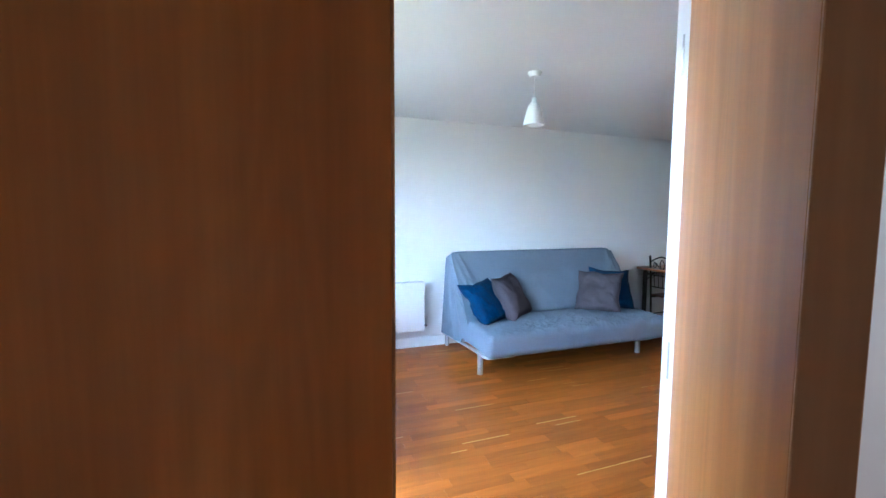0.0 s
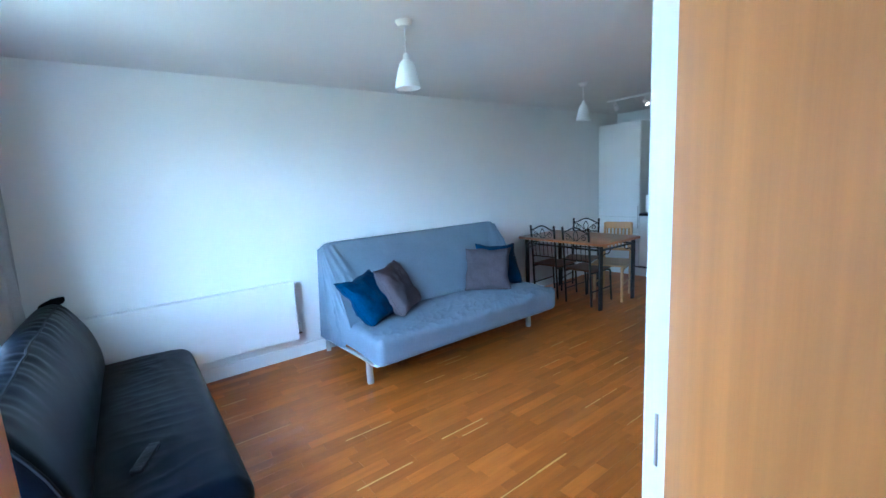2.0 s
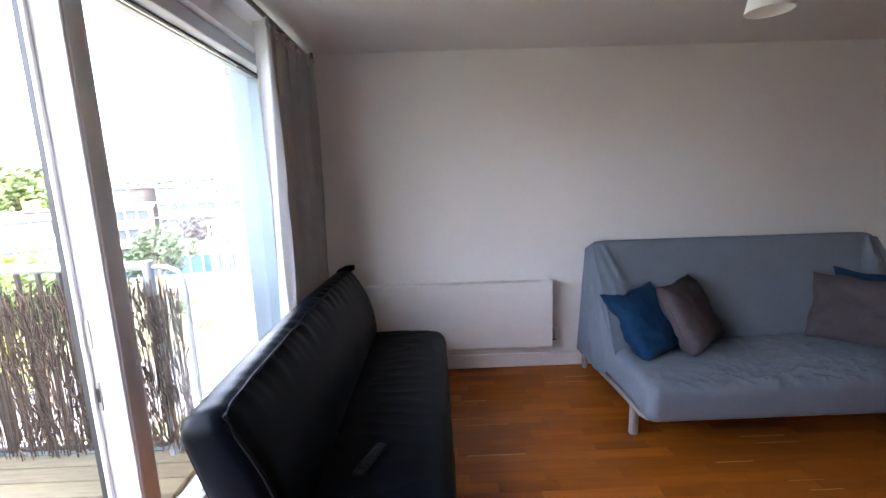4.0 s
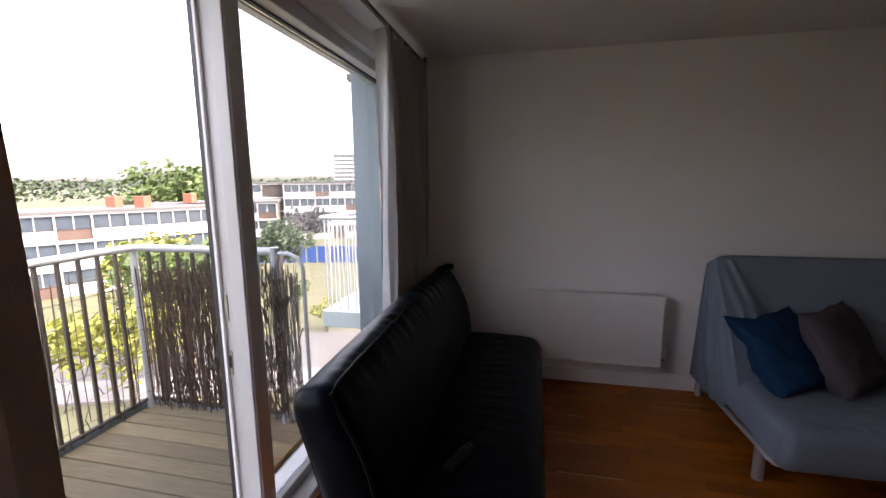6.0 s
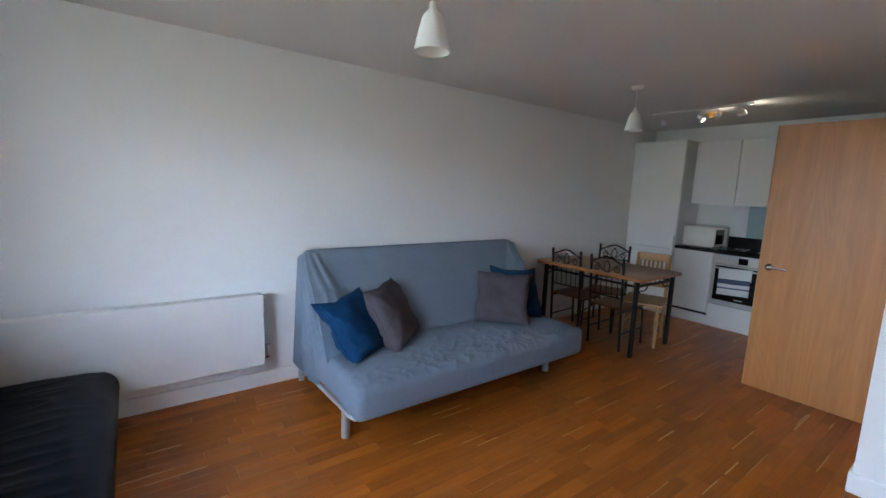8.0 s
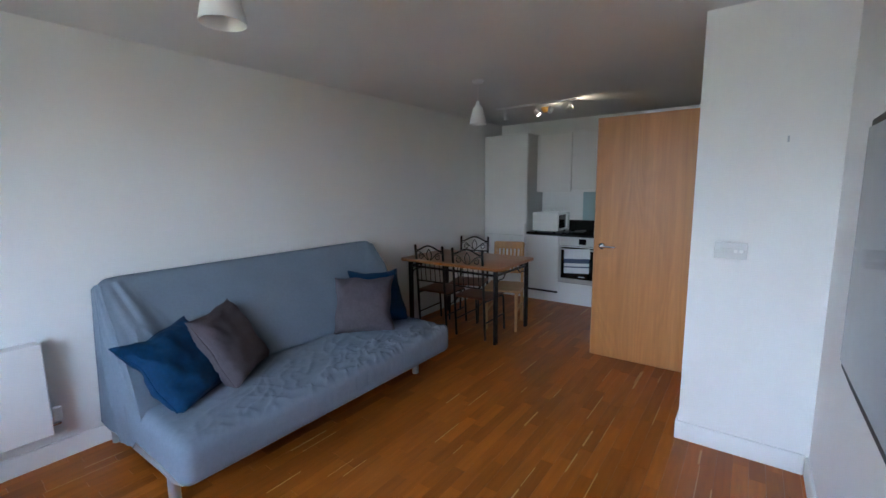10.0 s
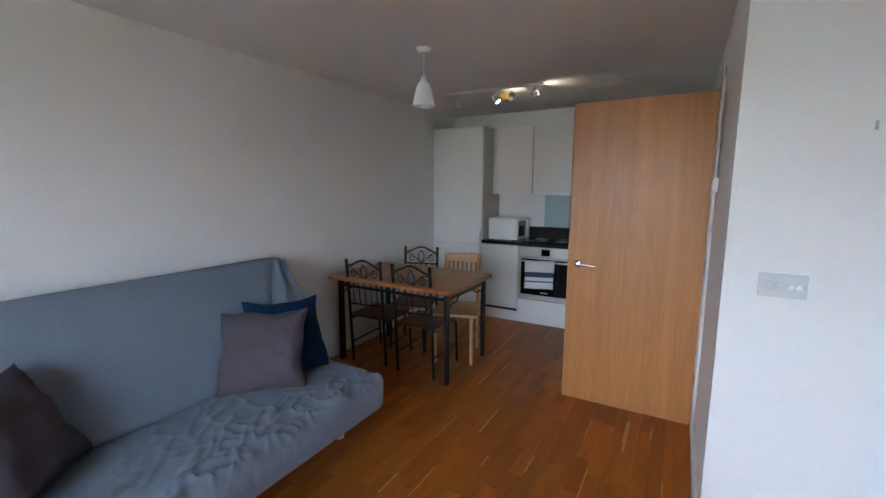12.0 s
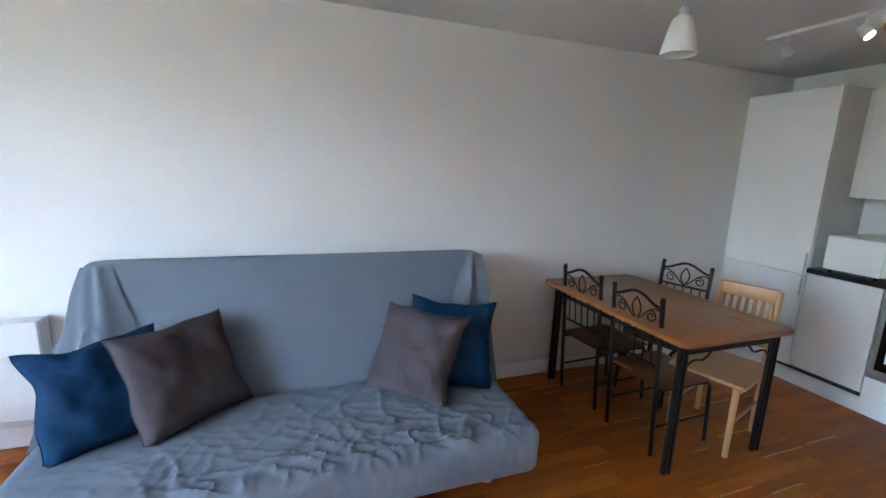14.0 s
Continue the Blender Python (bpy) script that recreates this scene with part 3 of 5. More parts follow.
for x in (1.69, 3.47):
    part("leg", rod((x, 3.325, 0.0), (x, 3.325, 0.225), 0.026, 20), GREY_METAL, sofa, "grey metal leg", True)
    part("leg", rod((x + 0.02, 4.19, 0.0), (x + 0.02, 4.19, 0.30), 0.022, 20), GREY_METAL, sofa, "grey metal leg", True)
    o = -1 if x < 2 else 1
    part("side_rail", tube(bmesh.new(), [(x - o * 0.22, 3.135, 0.204), (x - o * 0.02, 3.135, 0.204), (x + o * 0.022, 3.150, 0.205), (x + o * 0.035, 3.19, 0.206), (x + o * 0.035, 3.325, 0.206), (x + o * 0.02, 4.19, 0.150)], 0.015, 10), GREY_METAL, sofa, "", True)
part("front_rail", rod((1.67, 3.16, 0.222), (3.47, 3.16, 0.222), 0.02, 10), GREY_METAL, sofa, "", True)


# ---- cushions ----
def cushion(size, mat, m, label, seed):
    r = root("cushion", (0, 0, 0), label, "cushion", "cushions on the sofa")

    def half(sign):
        def place(u, v):
            a, b = 2 * u - 1, 2 * v - 1
            pinch = 1 - 0.115 * (1 - b * b) * abs(a) ** 3
            pinch_b = 1 - 0.115 * (1 - a * a) * abs(b) ** 3
            fat = (max(0.0, (1 - a ** 4) * (1 - b ** 4))) ** 0.55
            w = 0.020 * noise.noise(Vector((a * 2.2 + seed, b * 2.2, sign))) * fat + 0.006 * (1 - 2 * abs(noise.noise(Vector((a * 4 + seed, b * 4, 3 + sign))))) * fat
            edge = max(abs(a), abs(b)) ** 3
            w += 0.032 * max(0.0, 1 - 2 * abs(noise.noise(Vector((a * 3.0 + 2 * b + seed, b * 2.4 - a, 7 + sign))))) ** 4 * fat * edge
            slump_x = 0.022 * noise.noise(Vector((b * 1.6 + seed, 4.0, seed)))
            slump_z = 0.022 * noise.noise(Vector((a * 1.6 + seed, 9.0, seed))) * (b > -0.9)
            return (a * size / 2 * pinch + slump_x, sign * (0.074 * fat * (1 - 0.25 * b) + w), size / 2 + b * size / 2 * pinch_b + slump_z)
        return place

    bm = sheet(26, 26, half(1))
    other = sheet(26, 26, half(-1))
    data = bpy.data.meshes.new("half")
    other.to_mesh(data), other.free()
    bm.from_mesh(data)
    bpy.data.meshes.remove(data)
    bmesh.ops.remove_doubles(bm, verts=bm.verts, dist=0.0015)
    bmesh.ops.recalc_face_normals(bm, faces=bm.faces)
    part("cover", bm, mat, r, "", True)
    seam = [half(1)(*q) for q in [(i / 20, 0) for i in range(21)] + [(1, i / 20) for i in range(1, 21)] + [(1 - i / 20, 1) for i in range(1, 21)] + [(0, 1 - i / 20) for i in range(1, 20)]]
    part("seam", tube(bmesh.new(), seam, 0.0032, 5), mat, r, "", True)
    r.matrix_basis = m
    return r


def set_by_corners(bl, br, tl, tr):
    """The pose of an upright square whose four corners lie there."""
    bl, br, tl, tr = (Vector(p) for p in (bl, br, tl, tr))
    ax = (br - bl + tr - tl).normalized()
    az = (tl - bl + tr - br)
    az = (az - ax * az.dot(ax)).normalized()
    ay = az.cross(ax)
    m = Matrix((ax, ay, az)).transposed().to_4x4()
    m.translation = (bl + br) / 2
    return m


cushion(0.46, BLUE_CLOTH, set_by_corners((1.760, 3.345, 0.402), (2.150, 3.548, 0.425), (1.606, 3.600, 0.733), (2.00, 3.80, 0.766)), "teal blue square cushion leaning in the sofa corner", 1)
cushion(0.46, GREY_CLOTH, set_by_corners((2.026, 3.348, 0.419), (2.417, 3.674, 0.408), (1.868, 3.517, 0.773), (2.247, 3.796, 0.808)), "mauve-grey square cushion leaning against the blue one", 5)
cushion(0.46, BLUE_CLOTH, set_by_corners((3.085, 3.565, 0.44), (3.537, 3.438, 0.40), (3.231, 3.751, 0.816), (3.683, 3.624, 0.771)), "teal blue square cushion against the sofa's backrest", 9)
cushion(0.455, GREY_CLOTH, set_by_corners((2.921, 3.632, 0.407), (3.226, 3.32, 0.415), (3.077, 3.776, 0.82), (3.419, 3.478, 0.795)), "mauve-grey square cushion in front of the blue one", 13)

# ---- black sofa ----
bsofa = root("black_sofa", (0.2, 3.1, 0), "black leatherette click-clack sofa with piped edges", "sofa")


def bseat(p):
    w = 0
    if p.z > 0:
        cross = 1 - 2 * abs(noise.noise(Vector((p.x * 3.5, p.y * 11, 6))))
        w = wrinkle((p.x * 3, p.y * 0.9, p.z), 0.003, 3.0) + 0.004 * max(cross, 0) ** 3 * max(0.0, 1 - abs(p.x - 0.06) / 0.22)
    drop = -0.03 * max(0.0, (p.x - 0.15) / 0.17) ** 2 * (p.z > 0)
    return (0.300 + p.x, 3.14 + p.y, 0.315 + p.z + w + drop)


part("seat", soft((0.66, 1.90, 0.18), 0.07, (40, 150, 10), bseat), LEATHER, bsofa, "", True)
LEAN_BACK = radians(16)


def bback(p):
    gather = max(0.0, (p.z - 0.10) / 0.19) ** 2
    w = (wrinkle((p.x, p.y * 0.8 + 4, p.z * 1.0), 0.003, 2.4) + 0.016 * gather * noise.noise(Vector((p.y * 19, p.z * 3, 2)))) if p.x > 0 else 0
    z = p.z + 0.025 * math.cos(p.y * 1.5)
    x = p.x + w
    bulge = 0.062 * (1 - (2 * p.z / 0.58) ** 2) * (p.x > 0)
    return (-0.030 + (x + bulge) * math.cos(LEAN_BACK) - z * math.sin(LEAN_BACK), 3.14 + p.y, 0.575 + z * math.cos(LEAN_BACK) + x * math.sin(LEAN_BACK))


part("backrest", soft((0.15, 1.92, 0.58), 0.060, (8, 140, 36), bback), LEATHER, bsofa, "", True)


def rim(x, inset):
    pts = []
    hy, hz = 0.96 - inset, 0.29 - inset
    for y, z in [(-hy, -hz)] + [(-hy, -hz + 2 * hz * k / 8) for k in range(1, 8)] + [(-hy + 0.015, hz - 0.01)] + [(-hy + 2 * hy * k / 24, hz) for k in range(1, 24)] + [(hy - 0.015, hz - 0.01)] + [(hy, hz - 2 * hz * k / 8) for k in range(1, 9)]:
        pts.append(Vector(bback(Vector((x, y, z)))))
    return pts


part("piping", tube(bmesh.new(), rim(0.060, 0.020), 0.0065, 6), PIPING, bsofa, "", True)
part("piping", tube(bmesh.new(), rim(-0.050, 0.016), 0.0065, 6), PIPING, bsofa, "", True)
# the corner flap of the cover that stands up at the end of the backrest
tip = bback(Vector((0.03, 0.95, 0.28)))
part("corner_flap", soft((0.13, 0.06, 0.060), 0.016, (10, 5, 5), lambda p: (tip[0] + p.x + 0.005, tip[1] - 0.016 + p.y * (1 - 5 * abs(p.x)), tip[2] + 0.008 + p.z * (1 - 6 * abs(p.x)) + 0.28 * p.x)), LEATHER, bsofa, "", True)
part("base_frame", boxed(0.02, 0.58, 2.25, 4.03, 0.16, 0.23, bevel=0.006), BLACK_PLASTIC, bsofa)
for x in (0.06, 0.54):
    for y in (2.32, 3.96):
        part("leg", cone(bmesh.new(), (x, y, 0.0), (x, y, 0.161), 0.018, 0.026, 14), CHROME, bsofa, "", True)

# ---- remote control ----
rc = root("remote_control", (0, 0, 0), "slim black remote control with grey buttons lying on the seat", "remote control")
part("body", boxed(-0.023, 0.023, -0.095, 0.095, 0.0, 0.018, bevel=0.006, seg=2), BLACK_PLASTIC, rc, "", True)
part("end_cap", boxed(-0.020, 0.020, 0.070, 0.082, 0.0182, 0.0188), DARK_GREY, rc)
for i in range(6):
    for j in range(3):
        part("button", boxed(-0.017 + 0.013 * j, -0.009 + 0.013 * j, -0.08 + 0.024 * i, -0.073 + 0.024 * i, 0.0182, 0.020), DARK_GREY, rc)
rc.matrix_basis = pose(0.296, 2.605, 0.405, 1, 0, -23)


# ---- pendant lamps ----
def pendant(x, y):
    r = root("pendant_lamp", (x, y, H), "white glass cone pendant lamp on a white cord", "ceiling lamp", "pendant lamps")
    part("ceiling_rose", cone(bmesh.new(), (x, y, H - 0.0005), (x, y, H - 0.03), 0.05, 0.034, 28), PLASTIC, r, "", True)
    part("cord", rod((x, y, H - 0.03), (x, y, 2.175), 0.0035, 8), PLASTIC, r, "", True)
    part("lamp_holder", cone(bmesh.new(), (x, y, 2.14), (x, y, 2.20), 0.024, 0.015, 18), PLASTIC, r, "", True)
    prof = [(0.026, 2.165), (0.040, 2.150), (0.052, 2.11), (0.064, 2.06), (0.073, 2.015), (0.070, 2.015), (0.061, 2.06), (0.049, 2.11), (0.037, 2.147), (0.024, 2.161)]
    bm = bmesh.new()
    n = 36
    rings = [[bm.verts.new((x + a * math.cos(k * math.tau / n), y + a * math.sin(k * math.tau / n), z)) for k in range(n)] for a, z in prof]
    for a, b in zip(rings, rings[1:] + rings[:1]):
        for k in range(n):
            bm.faces.new((a[k], a[(k + 1) % n], b[(k + 1) % n], b[k]))
    bmesh.ops.recalc_face_normals(bm, faces=bm.faces)
    part("shade", bm, SHADE, r, "white glass shade", True)
    part("bulb", cone(bmesh.new(), (x, y, 2.14), (x, y, 2.07), 0.014, 0.026, 18), PLASTIC, r, "", True)


pendant(1.735, 2.62)
pendant(4.14, 3.14)

# ---- track light and heat detector ----
track = root("track_light", (5.355, 3.17, H), "white ceiling track with four adjustable spotlights, lit", "ceiling lamp")
part("rail", boxed(5.346, 5.364, 2.71, 3.64, H - 0.022, H - 0.0005, bevel=0.003), PLASTIC, track)
for y, dx, dy, dz in ((3.52, 0.5, 0.1, -0.6), (3.15, 0.05, -0.55, -0.6), (3.0, 0.6, 0.1, 0.5), (2.80, 0.3, -0.8, 0.42)):
    neck = part("spot_arm", rod((5.355, y, H - 0.031), (5.355, y, H - 0.085), 0.006), PLASTIC, track, "", True)
    d = Vector((dx, dy, dz)).normalized()
    a = Vector((5.355, y, H - 0.095))
    part("spot_head", cone(bmesh.new(), a - d * 0.03, a + d * 0.035, 0.020, 0.028, 20), PLASTIC, track, "white spot head", True)
    part("bulb", rod(a + d * 0.0355, a + d * 0.038, 0.022, 20), BULB, neck, "lit halogen bulb", True)
    beam = lamp("track_spot", "SPOT", look(a + d * 0.045, a + d), 0.06 if dz > 0 else 0.02, (1.0, 0.80, 0.56))
    beam.spot_size, beam.spot_blend, beam.shadow_soft_size = radians(110), 1.0, 0.03
det = root("heat_detector", (5.68, 3.17, H), "yellowed round heat detector on the ceiling", "smoke detector")
part("base", rod((5.68, 3.17, H - 0.0005), (5.68, 3.17, H - 0.018), 0.068, 32), YELLOW_PLASTIC, det, "", True)
part("dome", cone(bmesh.new(), (5.68, 3.17, H - 0.0185), (5.68, 3.17, H - 0.05), 0.060, 0.046, 32), YELLOW_PLASTIC, det, "", True)

# ---- dining table ----
table = root("dining_table", (4.70, 3.62, 0), "dining table with honey wood top and black metal legs", "table")


def top_outline(z0, z1):
    bm = boxed(4.295, 5.095, 3.02, 4.225, z0, z1)
    bmesh.ops.bevel(bm, geom=[e for e in bm.edges if abs(e.verts[0].co.z - e.verts[1].co.z) > 0.001], offset=0.05, segments=5, affect="EDGES", profile=0.5)
    bmesh.ops.bevel(bm, geom=[e for e in bm.edges if abs(e.verts[0].co.z - e.verts[1].co.z) < 0.0001], offset=0.007, segments=2, affect="EDGES", profile=0.5)
    return bm


part("tabletop", top_outline(0.722, 0.750), TABLETOP, table, "honey-coloured wooden top", True)
for x in (4.385, 5.045):
    for y in (3.10, 4.14):
        leg = part("leg", rod((x - 0.012, y, 0), (x - 0.012, y, 0.721), 0.016, 14), BLACK_METAL, table, "black twin-tube leg", True)
        part("leg_tube", rod((x + 0.018, y, 0), (x + 0.018, y, 0.721), 0.016, 14), BLACK_METAL, leg, "", True)
    part("apron", boxed(x - 0.008, x + 0.008, 3.12, 4.12, 0.655, 0.675), BLACK_METAL, table)
for y in (3.10, 4.14):
    for x, s in ((4.41, 1), (5.02, -1)):
        part("bracket", tube(bmesh.new(), [(x + s * 0.17 * k / 12, y, 0.575 + 0.08 * k / 12 + 0.018 * math.sin(k / 12 * math.tau)) for k in range(13)], 0.006, 6), BLACK_METAL, table, "", True)
    part("apron", boxed(4.41, 5.02, y - 0.008, y + 0.008, 0.655, 0.675), BLACK_METAL, table)


# ---- metal chairs ----
def metal_chair():
    """Faces +x, backrest at x = 0."""
    r = root("metal_chair", (0, 0, 0), "black metal chair with scrolled back and wooden seat", "chair", "chairs round the table")
    w = 0.166
    for s in (-1, 1):
        part("back_post", tube(bmesh.new(), [(0.03, s * w, 0), (0.012, s * w, 0.25), (0.0, s * w, 0.46), (-0.018, s * w, 0.70), (-0.035, s * w, 0.885)], 0.0125, 10), BLACK_METAL, r, "", True)
        part("finial", cone(bmesh.new(), (-0.035, s * w, 0.885), (-0.037, s * w, 0.905), 0.016, 0.010, 12), BLACK_METAL, r, "", True)
        part("front_leg", tube(bmesh.new(), [(0.45, s * w, 0), (0.43, s * w, 0.27), (0.425, s * w, 0.345), (0.405, s * w, 0.375), (0.34, s * w, 0.384), (0.01, s * w, 0.387)], 0.0115, 10), BLACK_METAL, r, "", True)
        part("side_stretcher", rod((0.02, s * w, 0.17), (0.44, s * w, 0.17), 0.007), BLACK_METAL, r, "", True)
    part("seat", soft((0.40, 0.385, 0.024), 0.011, (10, 10, 2), lambda p: (0.215 + p.x, p.y, 0.410 + p.z - 0.006 * math.cos(p.y * 6) * (p.z > 0))), SEAT_WOOD, r, "dark honey wooden seat", True)
    X = lambda z: -0.018 - (z - 0.70) * 0.095
    part("top_rail", tube(bmesh.new(), [(X(0.845 + 0.055 * math.sin(math.pi * k / 12) ** 2), -w + 2 * w * k / 12, 0.845 + 0.055 * math.sin(math.pi * k / 12) ** 2) for k in range(13)], 0.0085, 8), BLACK_METAL, r, "", True)
    part("back_rail", rod((X(0.735), -w, 0.735), (X(0.735), w, 0.735), 0.0075), BLACK_METAL, r, "", True)
    part("back_rail", rod((X(0.52), -w, 0.52), (X(0.52), w, 0.52), 0.0075), BLACK_METAL, r, "", True)
    for k in range(5):
        y = -0.116 + 0.058 * k
        part("spindle", rod((X(0.52), y, 0.52), (X(0.735), y, 0.735), 0.0045, 8), BLACK_METAL, r, "", True)
    for s in (-1, 1):
        bow = [(X(0.742 + 0.115 * k / 14), s * (0.030 * math.sin(math.pi * k / 14)), 0.742 + 0.125 * k / 14) for k in range(15)]
        part("scroll", tube(bmesh.new(), bow, 0.0048, 6), BLACK_METAL, r, "", True)
        curl = [(X(0.79), s * (0.098 + 0.036 * (1 - a / 34) * math.cos(2.2 - a * 0.36)), 0.786 + 0.034 * (1 - a / 34) * math.sin(2.2 - a * 0.36)) for a in range(24)]
        part("scroll", tube(bmesh.new(), curl, 0.0045, 6), BLACK_METAL, r, "", True)
        sweep = [(X(0.80), s * (0.012 + 0.146 * k / 12), 0.748 + 0.085 * math.sin(k / 12 * math.pi * 0.62) ** 1.3) for k in range(13)]
        part("scroll", tube(bmesh.new(), sweep, 0.0045, 6), BLACK_METAL, r, "", True)
    return r


chair = metal_chair()
chair.matrix_basis = pose(4.385, 3.865, 0, 0, 0, 4)
copy_thing(chair, pose(4.385, 3.397, 0, 0, 0, 2))
copy_thing(chair, pose(5.25, 3.880, 0, 0, 0, 197))


def wooden_chair():
    r = root("wooden_chair", (0, 0, 0), "light beech wooden chair with a slatted back", "chair", "chairs round the table")
    w = 0.154
    for s in (-1, 1):
        part("back_post", tube(bmesh.new(), [(0.02, s * w, 0), (0.0, s * w, 0.44), (-0.05, s * w, 0.875)], 0.016, 8), BEECH, r, "", True)
        part("front_leg", cone(bmesh.new(), (0.43, s * w, 0), (0.43, s * w, 0.41), 0.014, 0.018, 10), BEECH, r, "", True)
        part("side_stretcher", rod((0.01, s * w, 0.20), (0.43, s * w, 0.20), 0.009), BEECH, r, "", True)
        part("side_apron", boxed(0.01, 0.40, s * w - 0.009, s * w + 0.009, 0.365, 0.41), BEECH, r)
    part("seat", soft((0.46, 0.40, 0.026), 0.010, (6, 6, 2), lambda p: (0.22 + p.x, p.y, 0.424 + p.z)), BEECH, r, "", True)
    part("top_rail", boxed(-0.062, -0.038, -w, w, 0.80, 0.882, bevel=0.006, seg=2), BEECH, r, "", True)
    part("back_rail", boxed(-0.020, -0.002, -w, w, 0.53, 0.565, bevel=0.004), BEECH, r, "", True)
    for k in range(7):
        y = -0.126 + 0.042 * k
        part("slat", tube(bmesh.new(), [(-0.012, y, 0.56), (-0.05, y, 0.805)], 0.010, 6), BEECH, r, "", True)
    return r


wooden_chair().matrix_basis = pose(5.18, 3.380, 0, 0, 0, 198)

# ---- kitchen ----
FX = 6.118


def handle_bar(parent, x, y, z0, z1):
    part("handle", boxed(x - 0.016, x - 0.0005, y - 0.005, y + 0.005, z0, z1, bevel=0.002), STEEL, parent, "brushed steel edge pull")


tall = root("tall_fridge_unit", (6.36, 3.92, 0), "tall white integrated fridge cabinet, doors closed", "cabinet")
part("body", boxed(FX + 0.022, EAST - 0.002, 3.605, 4.245, 0.10, 2.17), CABINET_SIDE, tall)
part("door", boxed(FX, FX + 0.020, 3.608, 4.215, 0.855, 2.168, bevel=0.0015), CABINET, tall)
lower = part("door", boxed(FX, FX + 0.020, 3.608, 4.215, 0.135, 0.844, bevel=0.0015), CABINET, tall)
part("filler", boxed(FX + 0.004, FX + 0.021, 4.217, 4.2445, 0.10, 2.17), CABINET, tall)
handle_bar(tall, FX, 3.622, 0.86, 1.01)
handle_bar(lower, FX, 3.622, 0.69, 0.84)
base = root("base_cabinet", (6.36, 3.38, 0), "white base cabinet beside the oven, door closed", "cabinet", "kitchen base units")
part("body", boxed(FX + 0.022, EAST - 0.002, 3.165, 3.602, 0.10, 0.868), CABINET_SIDE, base)
part("door", boxed(FX, FX + 0.020, 3.168, 3.600, 0.155, 0.865, bevel=0.0015), CABINET, base)
# solid dark bar on the front, paints the shade of the gap
part("vent_gap_shade", boxed(FX - 0.001, FX + 0.021, 3.168, 3.75, 0.128, 0.148), SHADOW_GAP, base)
base2 = root("base_cabinet", (6.36, 2.02, 0), "white base cabinet beside the oven, door closed", "cabinet", "kitchen base units")
part("body", boxed(FX + 0.022, EAST - 0.002, SOUTH + 0.02, 2.558, 0.10, 0.868), CABINET_SIDE, base2)
for y in (1.50, 2.03):
    part("door", boxed(FX, FX + 0.020, y, y + 0.524, 0.135, 0.865, bevel=0.0015), CABINET, base2)
single("plinth", boxed(FX + 0.045, FX + 0.060, SOUTH + 0.02, 4.20, 0.0, 0.098), CABINET, "white kitchen plinth under the cabinets", "plinth")
single("worktop", boxed(FX - 0.012, EAST - 0.001, SOUTH + 0.002, 3.6035, 0.869, 0.905, bevel=0.003), GRANITE, "black granite worktop, polished", "worktop")
single("upstand", boxed(EAST - 0.022, EAST - 0.001, SOUTH + 0.002, 3.21, 0.9055, 1.04, bevel=0.002), GRANITE, "black granite upstand behind the hob", "upstand")
single("splashback", boxed(EAST - 0.010, EAST - 0.001, 2.40, 3.03, 1.0405, 1.43), SPLASH, "pale blue glass splashback on the wall", "splashback")
hob = root("hob", (6.36, 2.86, 0.905), "black glass hob set in the worktop", "hob")
part("glass", boxed(6.16, 6.58, 2.58, 3.14, 0.9055, 0.912, bevel=0.002), HOB, hob)
for x, y, r in ((6.28, 2.72, 0.07), (6.28, 3.0, 0.09), (6.46, 2.72, 0.09), (6.46, 3.0, 0.07)):
    part("cooking_zone", tube(bmesh.new(), [(x + r * math.cos(k * math.tau / 32), y + r * math.sin(k * math.tau / 32), 0.9122) for k in range(33)], 0.0012, 4), GREY_METAL, hob)

oven = root("oven", (6.36, 2.86, 0.22), "built-in steel oven with dark glass door", "oven")
part("body", boxed(FX + 0.022, EAST - 0.005, 2.564, 3.16, 0.26, 0.866), BLACK_PLASTIC, oven)
panel = part("control_panel", boxed(FX - 0.004, FX + 0.021, 2.566, 3.158, 0.755, 0.862, bevel=0.002), STEEL, oven, "steel control panel")
part("display", boxed(FX - 0.0055, FX - 0.0042, 2.815, 2.905, 0.775, 0.845), SCREEN, panel)
for y in (2.68, 3.01):
    part("knob", rod((FX - 0.0042, y, 0.81), (FX - 0.026, y, 0.81), 0.019, 20), STEEL, panel, "", True)
odoor = part("oven_door", boxed(FX - 0.004, FX + 0.021, 2.566, 3.158, 0.285, 0.748, bevel=0.002), STEEL, oven, "steel-framed door")
part("door_glass", boxed(FX - 0.0065, FX - 0.0042, 2.60, 3.124, 0.34, 0.735), OVEN_GLASS, odoor)
obar = part("oven_handle", rod((FX - 0.045, 2.61, 0.715), (FX - 0.045, 3.114, 0.715), 0.009), STEEL, oven, "steel bar handle", True)
for y in (2.63, 3.09):
    part("handle_post", rod((FX - 0.0066, y, 0.715), (FX - 0.045, y, 0.715), 0.006), STEEL, obar)
part("badge", boxed(FX - 0.0074, FX - 0.0066, 2.82, 2.90, 0.365, 0.375), GREY_PLASTIC, odoor)
part("filler_panel", boxed(FX, FX + 0.020, 2.562, 3.162, 0.10, 0.278, bevel=0.0015), CABINET, oven, "white filler panel")

towel = root("tea_towel", (FX - 0.05, 2.86, 0.42), "white tea towel with blue stripes hung over the oven handle", "tea towel")


